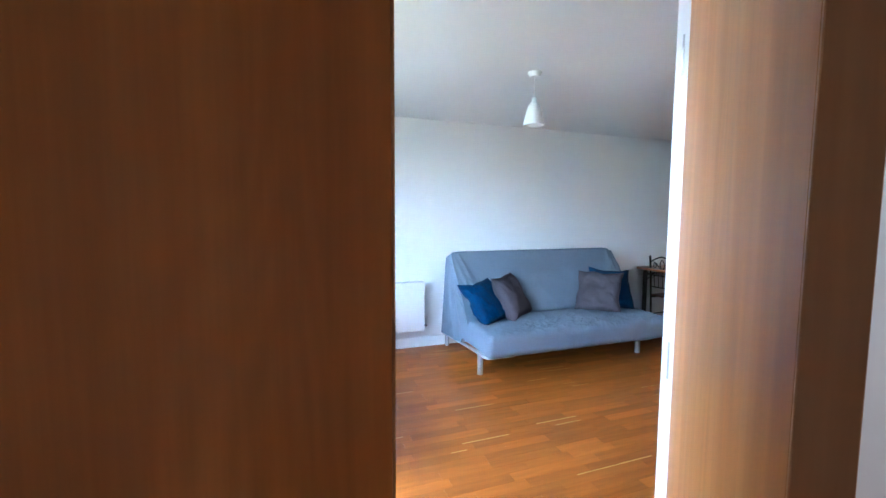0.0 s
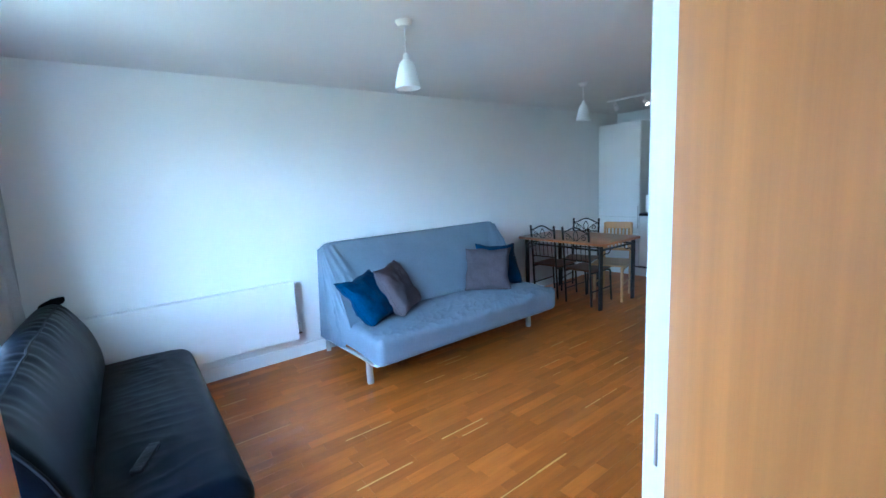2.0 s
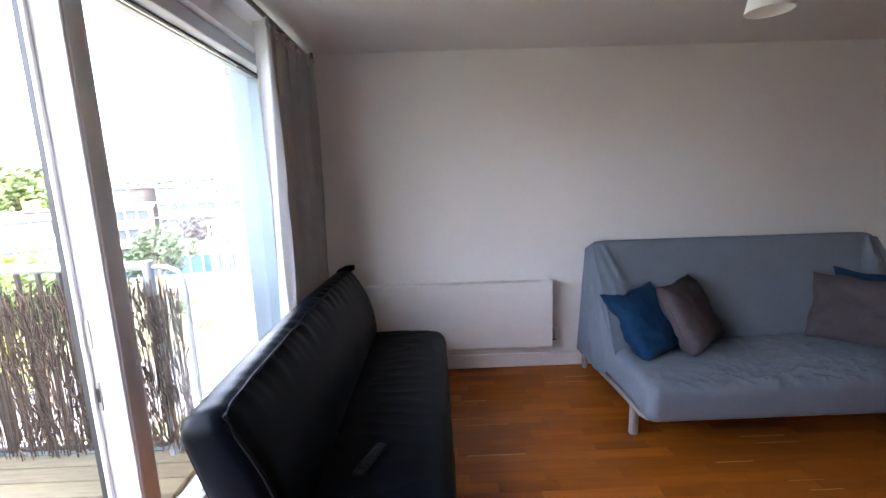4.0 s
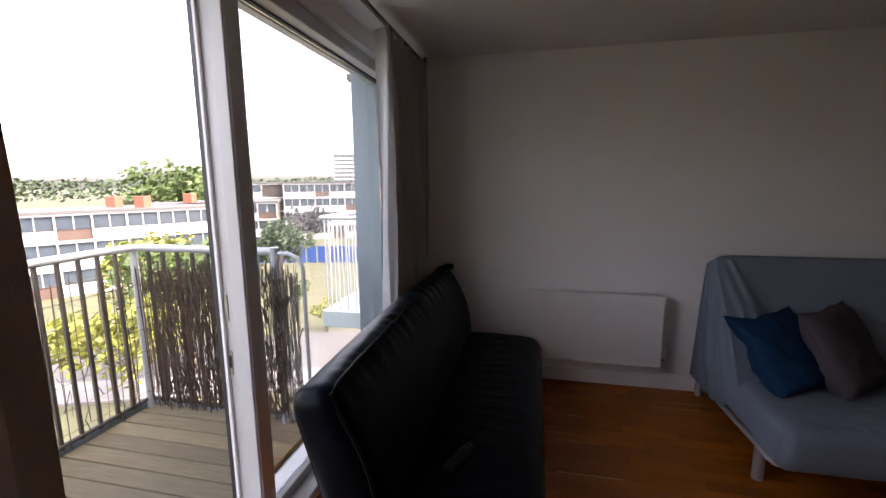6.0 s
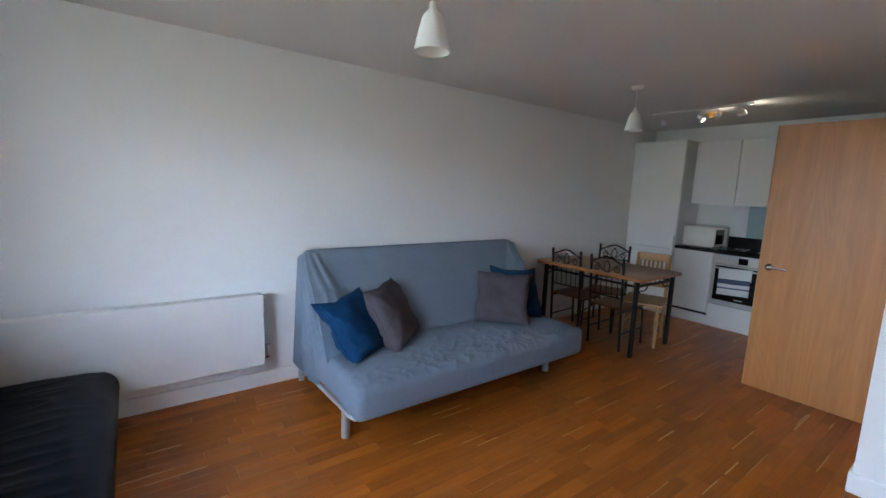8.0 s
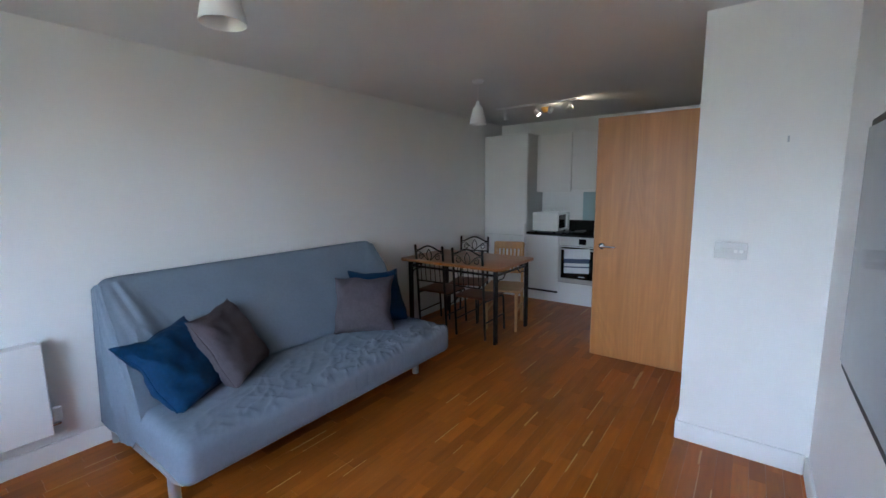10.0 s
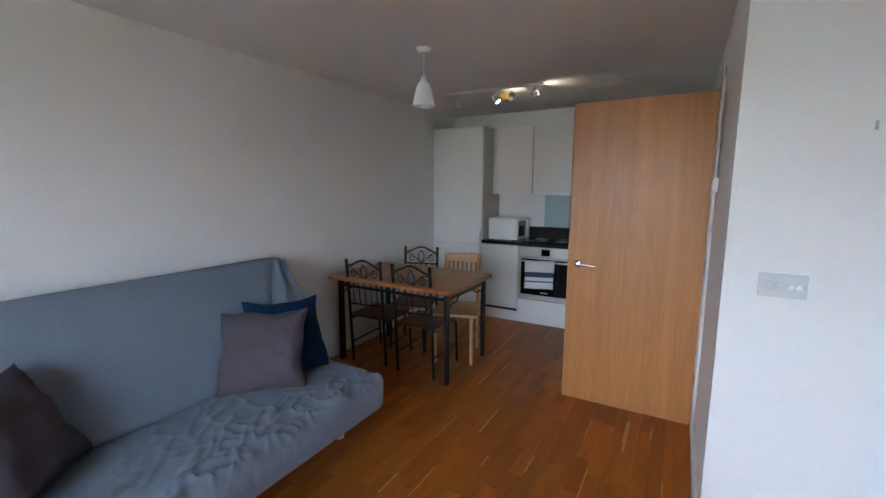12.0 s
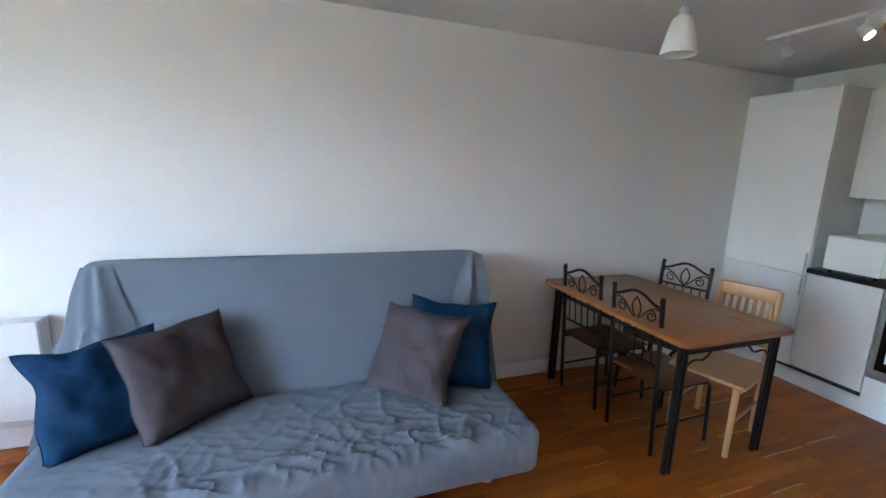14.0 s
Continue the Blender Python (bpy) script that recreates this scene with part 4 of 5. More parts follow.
def towel_strip(z0, z1, mat, label=""):
    def place(u, v):
        z = z0 + (z1 - z0) * v
        return (FX - 0.058 + 0.004 * math.sin(9 * u + 12 * z) - 0.003 * (z > 0.70), 2.755 + 0.31 * u, z - 0.02 * u)
    part("stripe" if mat is TOWEL_BLUE else "cloth", sheet(14, 6, place, 0.003, (1, 0, 0)), mat, towel, label, True)


for z0, z1, mat in ((0.435, 0.505, TOWEL_WHITE), (0.505, 0.520, TOWEL_BLUE), (0.520, 0.560, TOWEL_WHITE), (0.560, 0.615, TOWEL_BLUE), (0.615, 0.728, TOWEL_WHITE)):
    towel_strip(z0, z1, mat, "blue woven stripe" if mat is TOWEL_BLUE else "")
part("fold", sheet(14, 6, lambda u, v: (FX - 0.045 - 0.012 * math.cos(v * math.pi), 2.755 + 0.31 * u, 0.7275 - 0.02 * u + 0.004 * math.sin(v * math.pi)), 0.003, (0, 0, 1)), TOWEL_WHITE, towel, "", True)
part("back_fall", sheet(14, 4, lambda u, v: (FX - 0.033, 2.755 + 0.31 * u, 0.60 + 0.127 * v - 0.02 * u), 0.003, (1, 0, 0)), TOWEL_WHITE, towel, "", True)

for i, (y0, y1) in enumerate(((3.090, 3.515), (2.505, 3.086), (1.90, 2.50))):
    wc = root("wall_cabinet", (6.46, (y0 + y1) / 2, 1.415), "white wall cabinet, door closed" if i != 1 else "white wall cabinet over the hob with a slim extractor", "cabinet", "kitchen wall units")
    low = 1.418 if i != 1 else 1.455
    part("body", boxed(6.322, EAST - 0.002, y0 + 0.001, y1 - 0.001, 1.42, 2.155), CABINET_SIDE, wc)
    part("door", boxed(6.30, 6.320, y0 + 0.004, y1 - 0.004, low, 2.16, bevel=0.0015), CABINET, wc)
    if i == 1:
        part("extractor_lip", boxed(6.292, 6.320, y0 + 0.002, y1 - 0.002, 1.415, 1.449, bevel=0.003), GLOSS, wc, "white extractor front")
single("wall_cabinet_filler", boxed(6.42, EAST - 0.002, 3.516, 3.604, 1.42, 2.155), CABINET_SIDE, "white filler beside the tall unit", "panel")
mw = root("microwave", (6.36, 3.38, 0.905), "white microwave oven with dark glass door on the worktop", "microwave")
part("body", boxed(6.145, 6.575, 3.215, 3.535, 0.918, 1.155, bevel=0.008, seg=2), PLASTIC, mw, "", True)
mdoor = part("door", boxed(6.150, 6.44, 3.190, 3.2145, 0.925, 1.150, bevel=0.004), PLASTIC, mw)
part("door_glass", boxed(6.18, 6.41, 3.1870, 3.1898, 0.955, 1.125), OVEN_GLASS, mdoor)
part("handle", boxed(6.425, 6.440, 3.165, 3.1898, 0.94, 1.135, bevel=0.003), PLASTIC, mdoor)
part("control_panel", boxed(6.442, 6.572, 3.192, 3.2145, 0.925, 1.150, bevel=0.004), GREY_PLASTIC, mw)
for x in (6.18, 6.54):
    for y in (3.25, 3.50):
        part("foot", rod((x, y, 0.9055), (x, y, 0.919), 0.012), BLACK_PLASTIC, mw)
single("power_cable", tube(bmesh.new(), [(6.612, 3.47 - 0.33 * k / 12, 1.39 - 0.06 * math.sin(k / 12 * math.pi)) for k in range(13)], 0.003, 6), PLASTIC, "white cable sagging under the wall cabinet", "cable")

# ---- switches, hook, thermostat, sockets ----
sw = root("light_switch", (SWITCH_X, 1.285, 1.13), "white light switch plate with dimmer knobs", "light switch")
part("plate", boxed(SWITCH_X - 0.009, SWITCH_X - 0.0005, 1.212, 1.358, 1.092, 1.180, bevel=0.003, seg=2), SWITCH_GREY, sw, "", True)
for y in (1.325, 1.292):
    part("rocker", boxed(SWITCH_X - 0.0125, SWITCH_X - 0.0092, y - 0.013, y + 0.013, 1.122, 1.150, bevel=0.002), SWITCH_GREY, sw)
for y in (1.262, 1.238):
    part("knob", rod((SWITCH_X - 0.0092, y, 1.136), (SWITCH_X - 0.022, y, 1.136), 0.009, 18), PLASTIC, sw, "", True)
for y in (1.345, 1.222):
    part("screw", rod((SWITCH_X - 0.0092, y, 1.136), (SWITCH_X - 0.0100, y, 1.136), 0.003, 8), STEEL, sw)
hk = root("wall_hook", (SWITCH_X, 1.090, 1.69), "small steel picture hook on the white wall", "hook")
part("plate", boxed(SWITCH_X - 0.004, SWITCH_X - 0.0005, 1.086, 1.094, 1.685, 1.7150), GREY_METAL, hk)
part("hook", tube(bmesh.new(), [(SWITCH_X - 0.004, 1.090, 1.692), (SWITCH_X - 0.012, 1.090, 1.686), (SWITCH_X - 0.014, 1.090, 1.694)], 0.002, 6), GREY_METAL, hk)
th = root("thermostat", (4.50, SOUTH, 1.5), "small white room thermostat beside the door frame", "thermostat")
part("body", boxed(4.44, 4.52, SOUTH + 0.0005, SOUTH + 0.030, 1.47, 1.55, bevel=0.004), PLASTIC, th)
part("dial", rod((4.48, SOUTH + 0.0305, 1.51), (4.48, SOUTH + 0.040, 1.51), 0.018, 20), PLASTIC, th, "", True)
so = root("wall_socket", (2.1, HALLSIDE, 0.42), "white double wall socket with a black charger plugged in", "socket")
part("plate", boxed(1.93, 2.076, HALLSIDE - 0.009, HALLSIDE - 0.0005, 0.375, 0.461, bevel=0.003), PLASTIC, so)
part("plug", boxed(1.945, 1.985, HALLSIDE - 0.050, HALLSIDE - 0.0092, 0.385, 0.44, bevel=0.004), BLACK_PLASTIC, so, "black charger plug")
part("plug", boxed(2.02, 2.06, HALLSIDE - 0.040, HALLSIDE - 0.0092, 0.39, 0.44, bevel=0.004), PLASTIC, so, "white plug")
part("cable", tube(bmesh.new(), [(2.04, HALLSIDE - 0.041, 0.40), (2.05, HALLSIDE - 0.06, 0.30), (2.10, HALLSIDE - 0.05, 0.16), (2.13, HALLSIDE - 0.045, 0.02)], 0.003, 6), PLASTIC, so, "", True)
ds = root("door_stop", (3.0, 0.70, 0.05), "chrome door stop on the hall skirting", "door stop")
part("stem", rod((3.0, HALLSIDE - 0.0165, 0.06), (3.0, HALLSIDE - 0.09, 0.06), 0.006), CHROME, ds)
part("buffer", rod((3.0, HALLSIDE - 0.0905, 0.06), (3.0, HALLSIDE - 0.105, 0.06), 0.011), BLACK_PLASTIC, ds)

# ---- wall-mounted television ----
tv = root("television", (1.98, 0.95, 1.0), "black flat television mounted on the wall beside the door", "television")
part("casing", soft((0.94, 0.070, 0.64), 0.014, (6, 4, 6), lambda p: (1.99 + p.x, 0.955 + p.y, 1.32 + p.z)), TV_BLACK, tv, "", True)
part("screen", boxed(1.545, 2.435, 0.9902, 0.9915, 1.03, 1.615), SCREEN, tv)
part("rear_housing", soft((0.60, 0.030, 0.36), 0.010, (4, 2, 4), lambda p: (1.99 + p.x, 0.905 + p.y, 1.28 + p.z)), TV_BLACK, tv, "", True)
part("wall_mount", boxed(1.85, 2.13, DOORWALL + 0.0005, 0.8897, 1.20, 1.40), TV_BLACK, tv)
# two pale lines and five short grey dashes on the casing's side
for z in (1.238, 1.254):
    part("pale_line", boxed(1.5188, 1.5199, 0.938, 0.972, z, z + 0.005), GREY_PLASTIC, tv)
for z in (1.205, 1.188, 1.165, 1.150, 1.132):
    part("grey_dash", boxed(1.5188, 1.5199, 0.944, 0.956, z, z + 0.003), DARK_GREY, tv)

# ---- hall lamps ----
for x, y in [(2.75, -0.35)]:
    hl = root("hall_ceiling_light", (x, y, H), "round white hall ceiling light, lit", "ceiling lamp", "hall lights")
    part("base", rod((x, y, H - 0.0005), (x, y, H - 0.03), 0.15, 40), PLASTIC, hl, "", True)
    part("diffuser", cone(bmesh.new(), (x, y, H - 0.0305), (x, y, H - 0.06), 0.14, 0.11, 40), HALL_GLOW, hl, "glowing opal diffuser", True)
    down = lamp("hall_lamp", "AREA", look((x, y, H - 0.065), (x, y, 0)), 0.20, (1.0, 0.95, 0.90))
    down.shape, down.size = "DISK", 0.2

# ---- outside: balcony ----
RAIL_PAINT = material("galvanised_rail", (0.33, 0.35, 0.36), 0.45, 0.3, vary=0.05, scale=15)
# backlit silhouette of the bars, put into a dark brown colour
BALUSTER_SILHOUETTE = material("dark_brown_bar_silhouette", (0.050, 0.043, 0.038), 0.5, 0.2, vary=0.08, scale=15)
DECK = material("weathered_deck_board", (0.125, 0.094, 0.052), 0.8, vary=0.25, scale=6, stretch=(1.2, 12, 1), second=(0.080, 0.078, 0.040), second_scale=3, by_piece="object", piece_range=0.18, bump=0.3, bump_scale=40)
REED = material("brown_reed", (0.060, 0.040, 0.027), 0.85, vary=0.3, scale=20, by_piece="island", piece_range=0.55)
CONCRETE = material("pale_concrete", (0.26, 0.26, 0.25), 0.85, vary=0.12, scale=4, bump=0.1)

deck = root("balcony_deck", (-1.35, 1.6, -0.2), "weathered timber balcony deck, greenish brown", "balcony", kind="structure")
part("slab", boxed(-2.0, -0.76, -0.6, 3.36, -0.26, -0.045), CONCRETE, deck)
part("edge_trim", boxed(-2.03, -2.001, -0.6, 3.39, -0.28, 0.03, bevel=0.004), STEELWORK, deck)
part("edge_trim", boxed(-2.0, -0.76, 3.361, 3.39, -0.28, 0.03, bevel=0.004), STEELWORK, deck)
board_mesh = mesh("deck_board", boxed(-1.99, -0.77, 0.003, 0.117, -0.044, -0.012, bevel=0.004), DECK)
for k in range(28):
    b = new("deck_board", board_mesh)
    b.parent = deck
    b.location = Vector((0, 3.24 - 0.12 * k, 0)) - deck.location

railing = root("balcony_railing", (-1.9, 1.6, 0), "grey metal balcony railing with rounded corner", "railing", kind="structure")
part("top_rail", tube(bmesh.new(), [(-1.975, -0.5, 1.085), (-1.975, 3.24, 1.085), (-1.955, 3.305, 1.085), (-1.90, 3.325, 1.085), (-0.95, 3.325, 1.085)], 0.024, 12), RAIL_PAINT, railing, "", True)
part("end_hoop", tube(bmesh.new(), [(-1.02, 3.325, 1.075), (-0.86, 3.325, 1.075), (-0.80, 3.325, 1.05), (-0.775, 3.325, 0.99), (-0.77, 3.325, 0.05)], 0.012, 10), RAIL_PAINT, railing, "", True)
part("post", rod((-0.955, 3.325, -0.04), (-0.955, 3.325, 1.11), 0.026, 16), RAIL_PAINT, railing, "", True)
part("post", rod((-1.965, 3.315, -0.04), (-1.965, 3.315, 1.06), 0.022, 16), RAIL_PAINT, railing, "", True)
for y in (0.3, 1.8):
    part("post", rod((-1.975, y, -0.04), (-1.975, y, 1.065), 0.022, 16), RAIL_PAINT, railing, "", True)
bal_mesh = mesh("baluster", boxed(-0.009, 0.009, -0.009, 0.009, 0.03, 1.062), BALUSTER_SILHOUETTE)
for x, y in [(-1.86 + 0.11 * k, 3.325) for k in range(8)] + [(-1.975, 3.2 - 0.11 * k) for k in range(32)]:
    b = new("baluster", bal_mesh)
    b.parent = railing
    b.location = Vector((x, y, 0)) - railing.location
part("bottom_rail", tube(bmesh.new(), [(-1.975, -0.5, 0.05), (-1.975, 3.30, 0.05), (-1.95, 3.325, 0.05), (-0.955, 3.325, 0.05)], 0.014, 8), BALUSTER_SILHOUETTE, railing, "", True)
# reed screen, wired to the inside of the railing
rr = random.Random(11)
reeds = bmesh.new()
for k in range(350):
    along_side = k < 270
    if along_side:
        p = Vector((rr.uniform(-1.93, -0.80), 3.295 + rr.uniform(-0.012, 0.010), 0))
    else:
        p = Vector((-1.945 + rr.uniform(-0.012, 0.010), rr.uniform(0.0, 3.24), 0))
    z0, z1 = rr.uniform(0.0, 0.12), rr.uniform(0.86, 1.03)
    lean = rr.uniform(-0.04, 0.04)
    d = Vector((lean, 0, 0)) if along_side else Vector((0, lean, 0))
    w = rr.uniform(0.0012, 0.0030)
    mid = p + d * 0.5 + Vector((rr.uniform(-0.014, 0.014) * along_side, rr.uniform(-0.014, 0.014) * (not along_side), (z0 + z1) / 2))
    tube(reeds, [p + Vector((0, 0, z0)), mid, p + d + Vector((0, 0, z1))], w, 4)
for k in range(1150):
    x, z = rr.uniform(-1.75, -0.80), rr.uniform(0.03, 0.93)
    tube(reeds, [(x, 3.29, z), (x + rr.uniform(-0.028, 0.028), 3.285 + rr.uniform(-0.02, 0.02), z + rr.uniform(0.02, 0.10))], rr.uniform(0.0018, 0.0050), 4)
for k in range(150):
    y, z = rr.uniform(0.0, 3.24), rr.uniform(0.03, 0.9)
    tube(reeds, [(-1.945, y, z), (-1.940 + rr.uniform(-0.02, 0.02), y + rr.uniform(-0.08, 0.08), z + rr.uniform(0.03, 0.14))], rr.uniform(0.0012, 0.0028), 4)
for z in (0.12, 0.25, 0.40, 0.55, 0.70, 0.85, 0.95):
    tube(reeds, [(-0.80, 3.282, z), (-1.93, 3.282, z), (-1.932, 3.27, z), (-1.932, 0.0, z)], 0.0016, 4)
single("reed_screen", reeds, REED, "brown reed screen wired to the balcony railing", "screen", "stuff")

# facade beside the window and the neighbour's balcony
fin = root("facade_fin", (-0.76, 4.4, -1.0), "pale blue-grey steel facade column outside the window", "column", kind="structure")
part("shaft", boxed(-0.79, -0.755, 4.14, 4.60, -10.0, 2.22, bevel=0.004), STEELWORK, fin)
part("cap", boxed(-0.81, -0.753, 4.12, 4.62, 2.221, 2.27), FRAME_TAUPE, fin)
setting("facade", boxed(-0.752, -0.7505, -8.0, 16.0, -10.0, -0.30), CONCRETE, "pale rendered outer wall of the flats", "facade")
nb = root("neighbour_balcony", (-1.4, 6.5, -0.2), "neighbouring balcony with grey railing and steel slab", "balcony")
part("slab", boxed(-1.95, -0.76, 5.66, 8.4, -0.25, -0.05, bevel=0.006), STEELWORK, nb, "blue-grey slab edge")
part("top_rail", tube(bmesh.new(), [(-0.80, 5.70, 1.08), (-1.92, 5.70, 1.08), (-1.94, 5.72, 1.08), (-1.94, 8.38, 1.08)], 0.024, 10), RAIL_PAINT, nb, "", True)
for x, y in [(-0.85 - 0.11 * k, 5.70) for k in range(10)] + [(-1.94, 5.80 + 0.11 * k) for k in range(24)]:
    part("baluster", boxed(x - 0.007, x + 0.007, y - 0.007, y + 0.007, -0.05, 1.06), RAIL_PAINT, nb)
part("pole", rod((-1.50, 6.15, -0.05), (-1.50, 6.15, 2.6), 0.022, 12), RAIL_PAINT, nb, "", True)
part("folding_chair_frame", tube(bmesh.new(), [(-1.25, 6.0, -0.04), (-1.12, 6.05, 0.45), (-1.02, 6.1, 0.85)], 0.012, 6), PLASTIC, nb, "white folding chair leg", True)
part("folding_chair_frame", tube(bmesh.new(), [(-0.98, 6.0, -0.04), (-1.12, 6.05, 0.42), (-1.28, 6.1, 0.62)], 0.012, 6), PLASTIC, nb, "", True)
part("table_leaf", boxed(-1.40, -0.95, 5.95, 6.35, 0.66, 0.685), PLASTIC, nb, "white folding table top")

# ---- outside: ground and distance ----
GZ = -10.0
GRASS = material("lawn_grass", (0.062, 0.070, 0.028), 0.95, vary=0.25, scale=0.6, second=(0.085, 0.078, 0.045), second_scale=0.05, bump=0.3, bump_scale=8)
ASPHALT = material("grey_asphalt", (0.085, 0.083, 0.08), 0.9, vary=0.12, scale=0.8, bump=0.1, bump_scale=30)
PAVING = material("pale_paving", (0.19, 0.18, 0.17), 0.9, vary=0.1, scale=0.9)
WHITE_PANEL = material("white_spandrel_panel", (0.36, 0.37, 0.37), 0.6, vary=0.05, scale=0.3)
BRICK_FAR = material("brown_brick_infill", (0.085, 0.055, 0.042), 0.9, vary=0.15, scale=1.5)
DARK_CLAD = material("dark_brown_cladding", (0.045, 0.038, 0.034), 0.8, vary=0.1, scale=0.5)
FAR_GLASS = material("far_window_glass", (0.05, 0.065, 0.08), 0.12, vary=0.3, scale=0.4)
ROOFING = material("grey_roofing_felt", (0.085, 0.082, 0.08), 0.9, vary=0.1, scale=0.4)
HOARDING = material("blue_site_hoarding", (0.018, 0.065, 0.24), 0.6, vary=0.1, scale=0.8)
BARK = material("tree_bark", (0.10, 0.075, 0.05), 0.95, vary=0.2, scale=4, bump=0.3)
RED_TILE = material("red_chimney_brick", (0.30, 0.085, 0.05), 0.9, vary=0.12, scale=2)


def leaf_material(name, a, b):
    return material(name, a, 0.7, vary=0.25, scale=0.7, second=b, second_scale=0.25, by_piece="island", piece_range=0.45)


setting("ground", boxed(-1500, 600, -900, 1500, GZ - 0.5, GZ), GRASS, "rough mown lawn between the blocks of flats", "ground")


def bearing(deg, d):
    """A spot at that distance from the balcony door, degrees west of north."""
    a = radians(deg)
    return 0.5 - d * math.sin(a), 1.15 + d * math.cos(a)


def strip(name, mat, deg0, d0, deg1, d1, width, z, label, category):
    ax, ay = bearing(deg0, d0)
    bx, by = bearing(deg1, d1)
    n = Vector((by - ay, ax - bx)).normalized() * width / 2
    bm = bmesh.new()
    low = [bm.verts.new((x, y, GZ + 0.0)) for x, y in ((ax + n.x, ay + n.y), (bx + n.x, by + n.y), (bx - n.x, by - n.y), (ax - n.x, ay - n.y))]
    bm.faces.new(low)
    ext = bmesh.ops.extrude_face_region(bm, geom=bm.faces[:])
    bmesh.ops.translate(bm, verts=[v for v in ext["geom"] if isinstance(v, bmesh.types.BMVert)], vec=(0, 0, z))
    bmesh.ops.recalc_face_normals(bm, faces=bm.faces)
    return setting(name, bm, mat, label, category)


strip("road", ASPHALT, 62, 38, 8, 30, 7.0, 0.02, "grey asphalt road below the balcony", "road")
strip("pavement", PAVING, 62, 33, 6, 25, 2.6, 0.13, "pale paved footway with a kerb", "pavement")
strip("forecourt", PAVING, 60, 15, 12, 13, 9.0, 0.08, "pale paved forecourt below the balcony", "pavement")


def block(name, deg, d, turn, width, depth, storeys, storey, bays, infill, label, plain=False):
    """A slab block of flats facing the balcony: white bands, bays of windows, flat roof."""
    x, y = bearing(deg, d)
    r = root(name, (0, 0, 0), label, "apartment building")
    h = storeys * storey
    part("wall", boxed(-width / 2, width / 2, 0.30, depth, 0, h), infill, r)
    part("roof", boxed(-width / 2 - 0.3, width / 2 + 0.3, -0.1, depth + 0.3, h, h + 0.35), ROOFING, r)
    step = width / bays
    panel = mesh("spandrel", boxed(-step / 2 + 0.08, step / 2 - 0.08, 0.10, 0.299, 0.0, storey * 0.42), WHITE_PANEL)
    pane = mesh("pane", boxed(-step / 2 + 0.14, step / 2 - 0.14, 0.22, 0.299, storey * 0.45, storey * 0.94), FAR_GLASS)
    bar = mesh("glazing_bar", boxed(-0.05, 0.05, 0.17, 0.219, storey * 0.45, storey * 0.94), WHITE_PANEL)
    pier = mesh("pier", boxed(-0.08, 0.08, 0.0, 0.299, 0, h), WHITE_PANEL)
    for s in range(storeys):
        part("floor_band", boxed(-width / 2, width / 2, -0.02, 0.09, s * storey + storey * 0.95, s * storey + storey * 1.05), WHITE_PANEL, r)
        for b in range(bays):
            bx = -width / 2 + step * (b + 0.5)
            for data in (panel, pane) + ((bar,) if step > 2.2 else ()):
                if (plain and (s < 3 or b)) or (data is panel and (b + 2 * s) % 5 == 3):
                    continue
                o = new(data.name.split(".")[0], data)
                o.parent = r
                o.location = (bx, 0, s * storey)
    for b in range(bays + 1):
        o = new("pier", pier)
        o.parent = r
        o.location = (-width / 2 + step * b, 0, 0)
    r.matrix_basis = pose(x, y, GZ, 0, 0, turn)
    return r


block("apartment_block", 21.5, 92, 28, 36, 10, 4, 2.85, 12, BRICK_FAR, "long white four-storey block of flats with rows of windows")
block("apartment_block", 35.3, 96, 36, 9, 12, 4, 2.85, 2, DARK_CLAD, "dark brown clad end block with few windows", plain=True)
block("terrace_of_flats", 39.2, 78, 30, 15, 9, 3, 2.75, 5, BRICK_FAR, "low white-banded terrace beside the lawn")
block("terrace_of_flats", 52, 58, 58, 30, 9, 3, 2.85, 10, BRICK_FAR, "white and brown three-storey terrace of flats")
block("terrace_of_flats", 44, 66, 30, 11, 9, 3, 2.85, 4, BRICK_FAR, "brown brick gable and white bays of a terrace")
block("tower_block", 25.0, 300, 24, 15, 14, 11, 2.75, 5, WHITE_PANEL, "pale distant tower block of eleven storeys")
for deg, d in ((47.5, 60), (50, 63), (43, 70)):
    x, y = bearing(deg, d)
    single("chimney_stack", boxed(x - 0.7, x + 0.7, y - 0.5, y + 0.5, GZ + 8.2, GZ + 10.2, bevel=0.05), RED_TILE, "red brick chimney stack above a flat roof", "chimney")
hx, hy = bearing(30.5, 62)
hoard = root("site_hoarding", (hx, hy, GZ), "bright blue panel hoarding round a building site", "fence")
for k in range(14):
    part("panel", boxed(hx - 10 + 1.5 * k, hx - 8.56 + 1.5 * k, hy - 0.04 + 0.35 * k, hy + 0.04 + 0.35 * k, GZ, GZ + 2.4), HOARDING, hoard)
tx, ty = bearing(27, 20)
single("tarpaulin_heap", soft((2.2, 1.4, 0.8), 0.3, (14, 10, 6), lambda p: (tx + p.x, ty + p.y, GZ + 0.39 + p.z * (1 - 0.3 * abs(p.x)) + 0.08 * noise.noise(p * 3))), HOARDING, "crumpled bright blue tarpaulin on the ground", "tarpaulin", smooth=True)


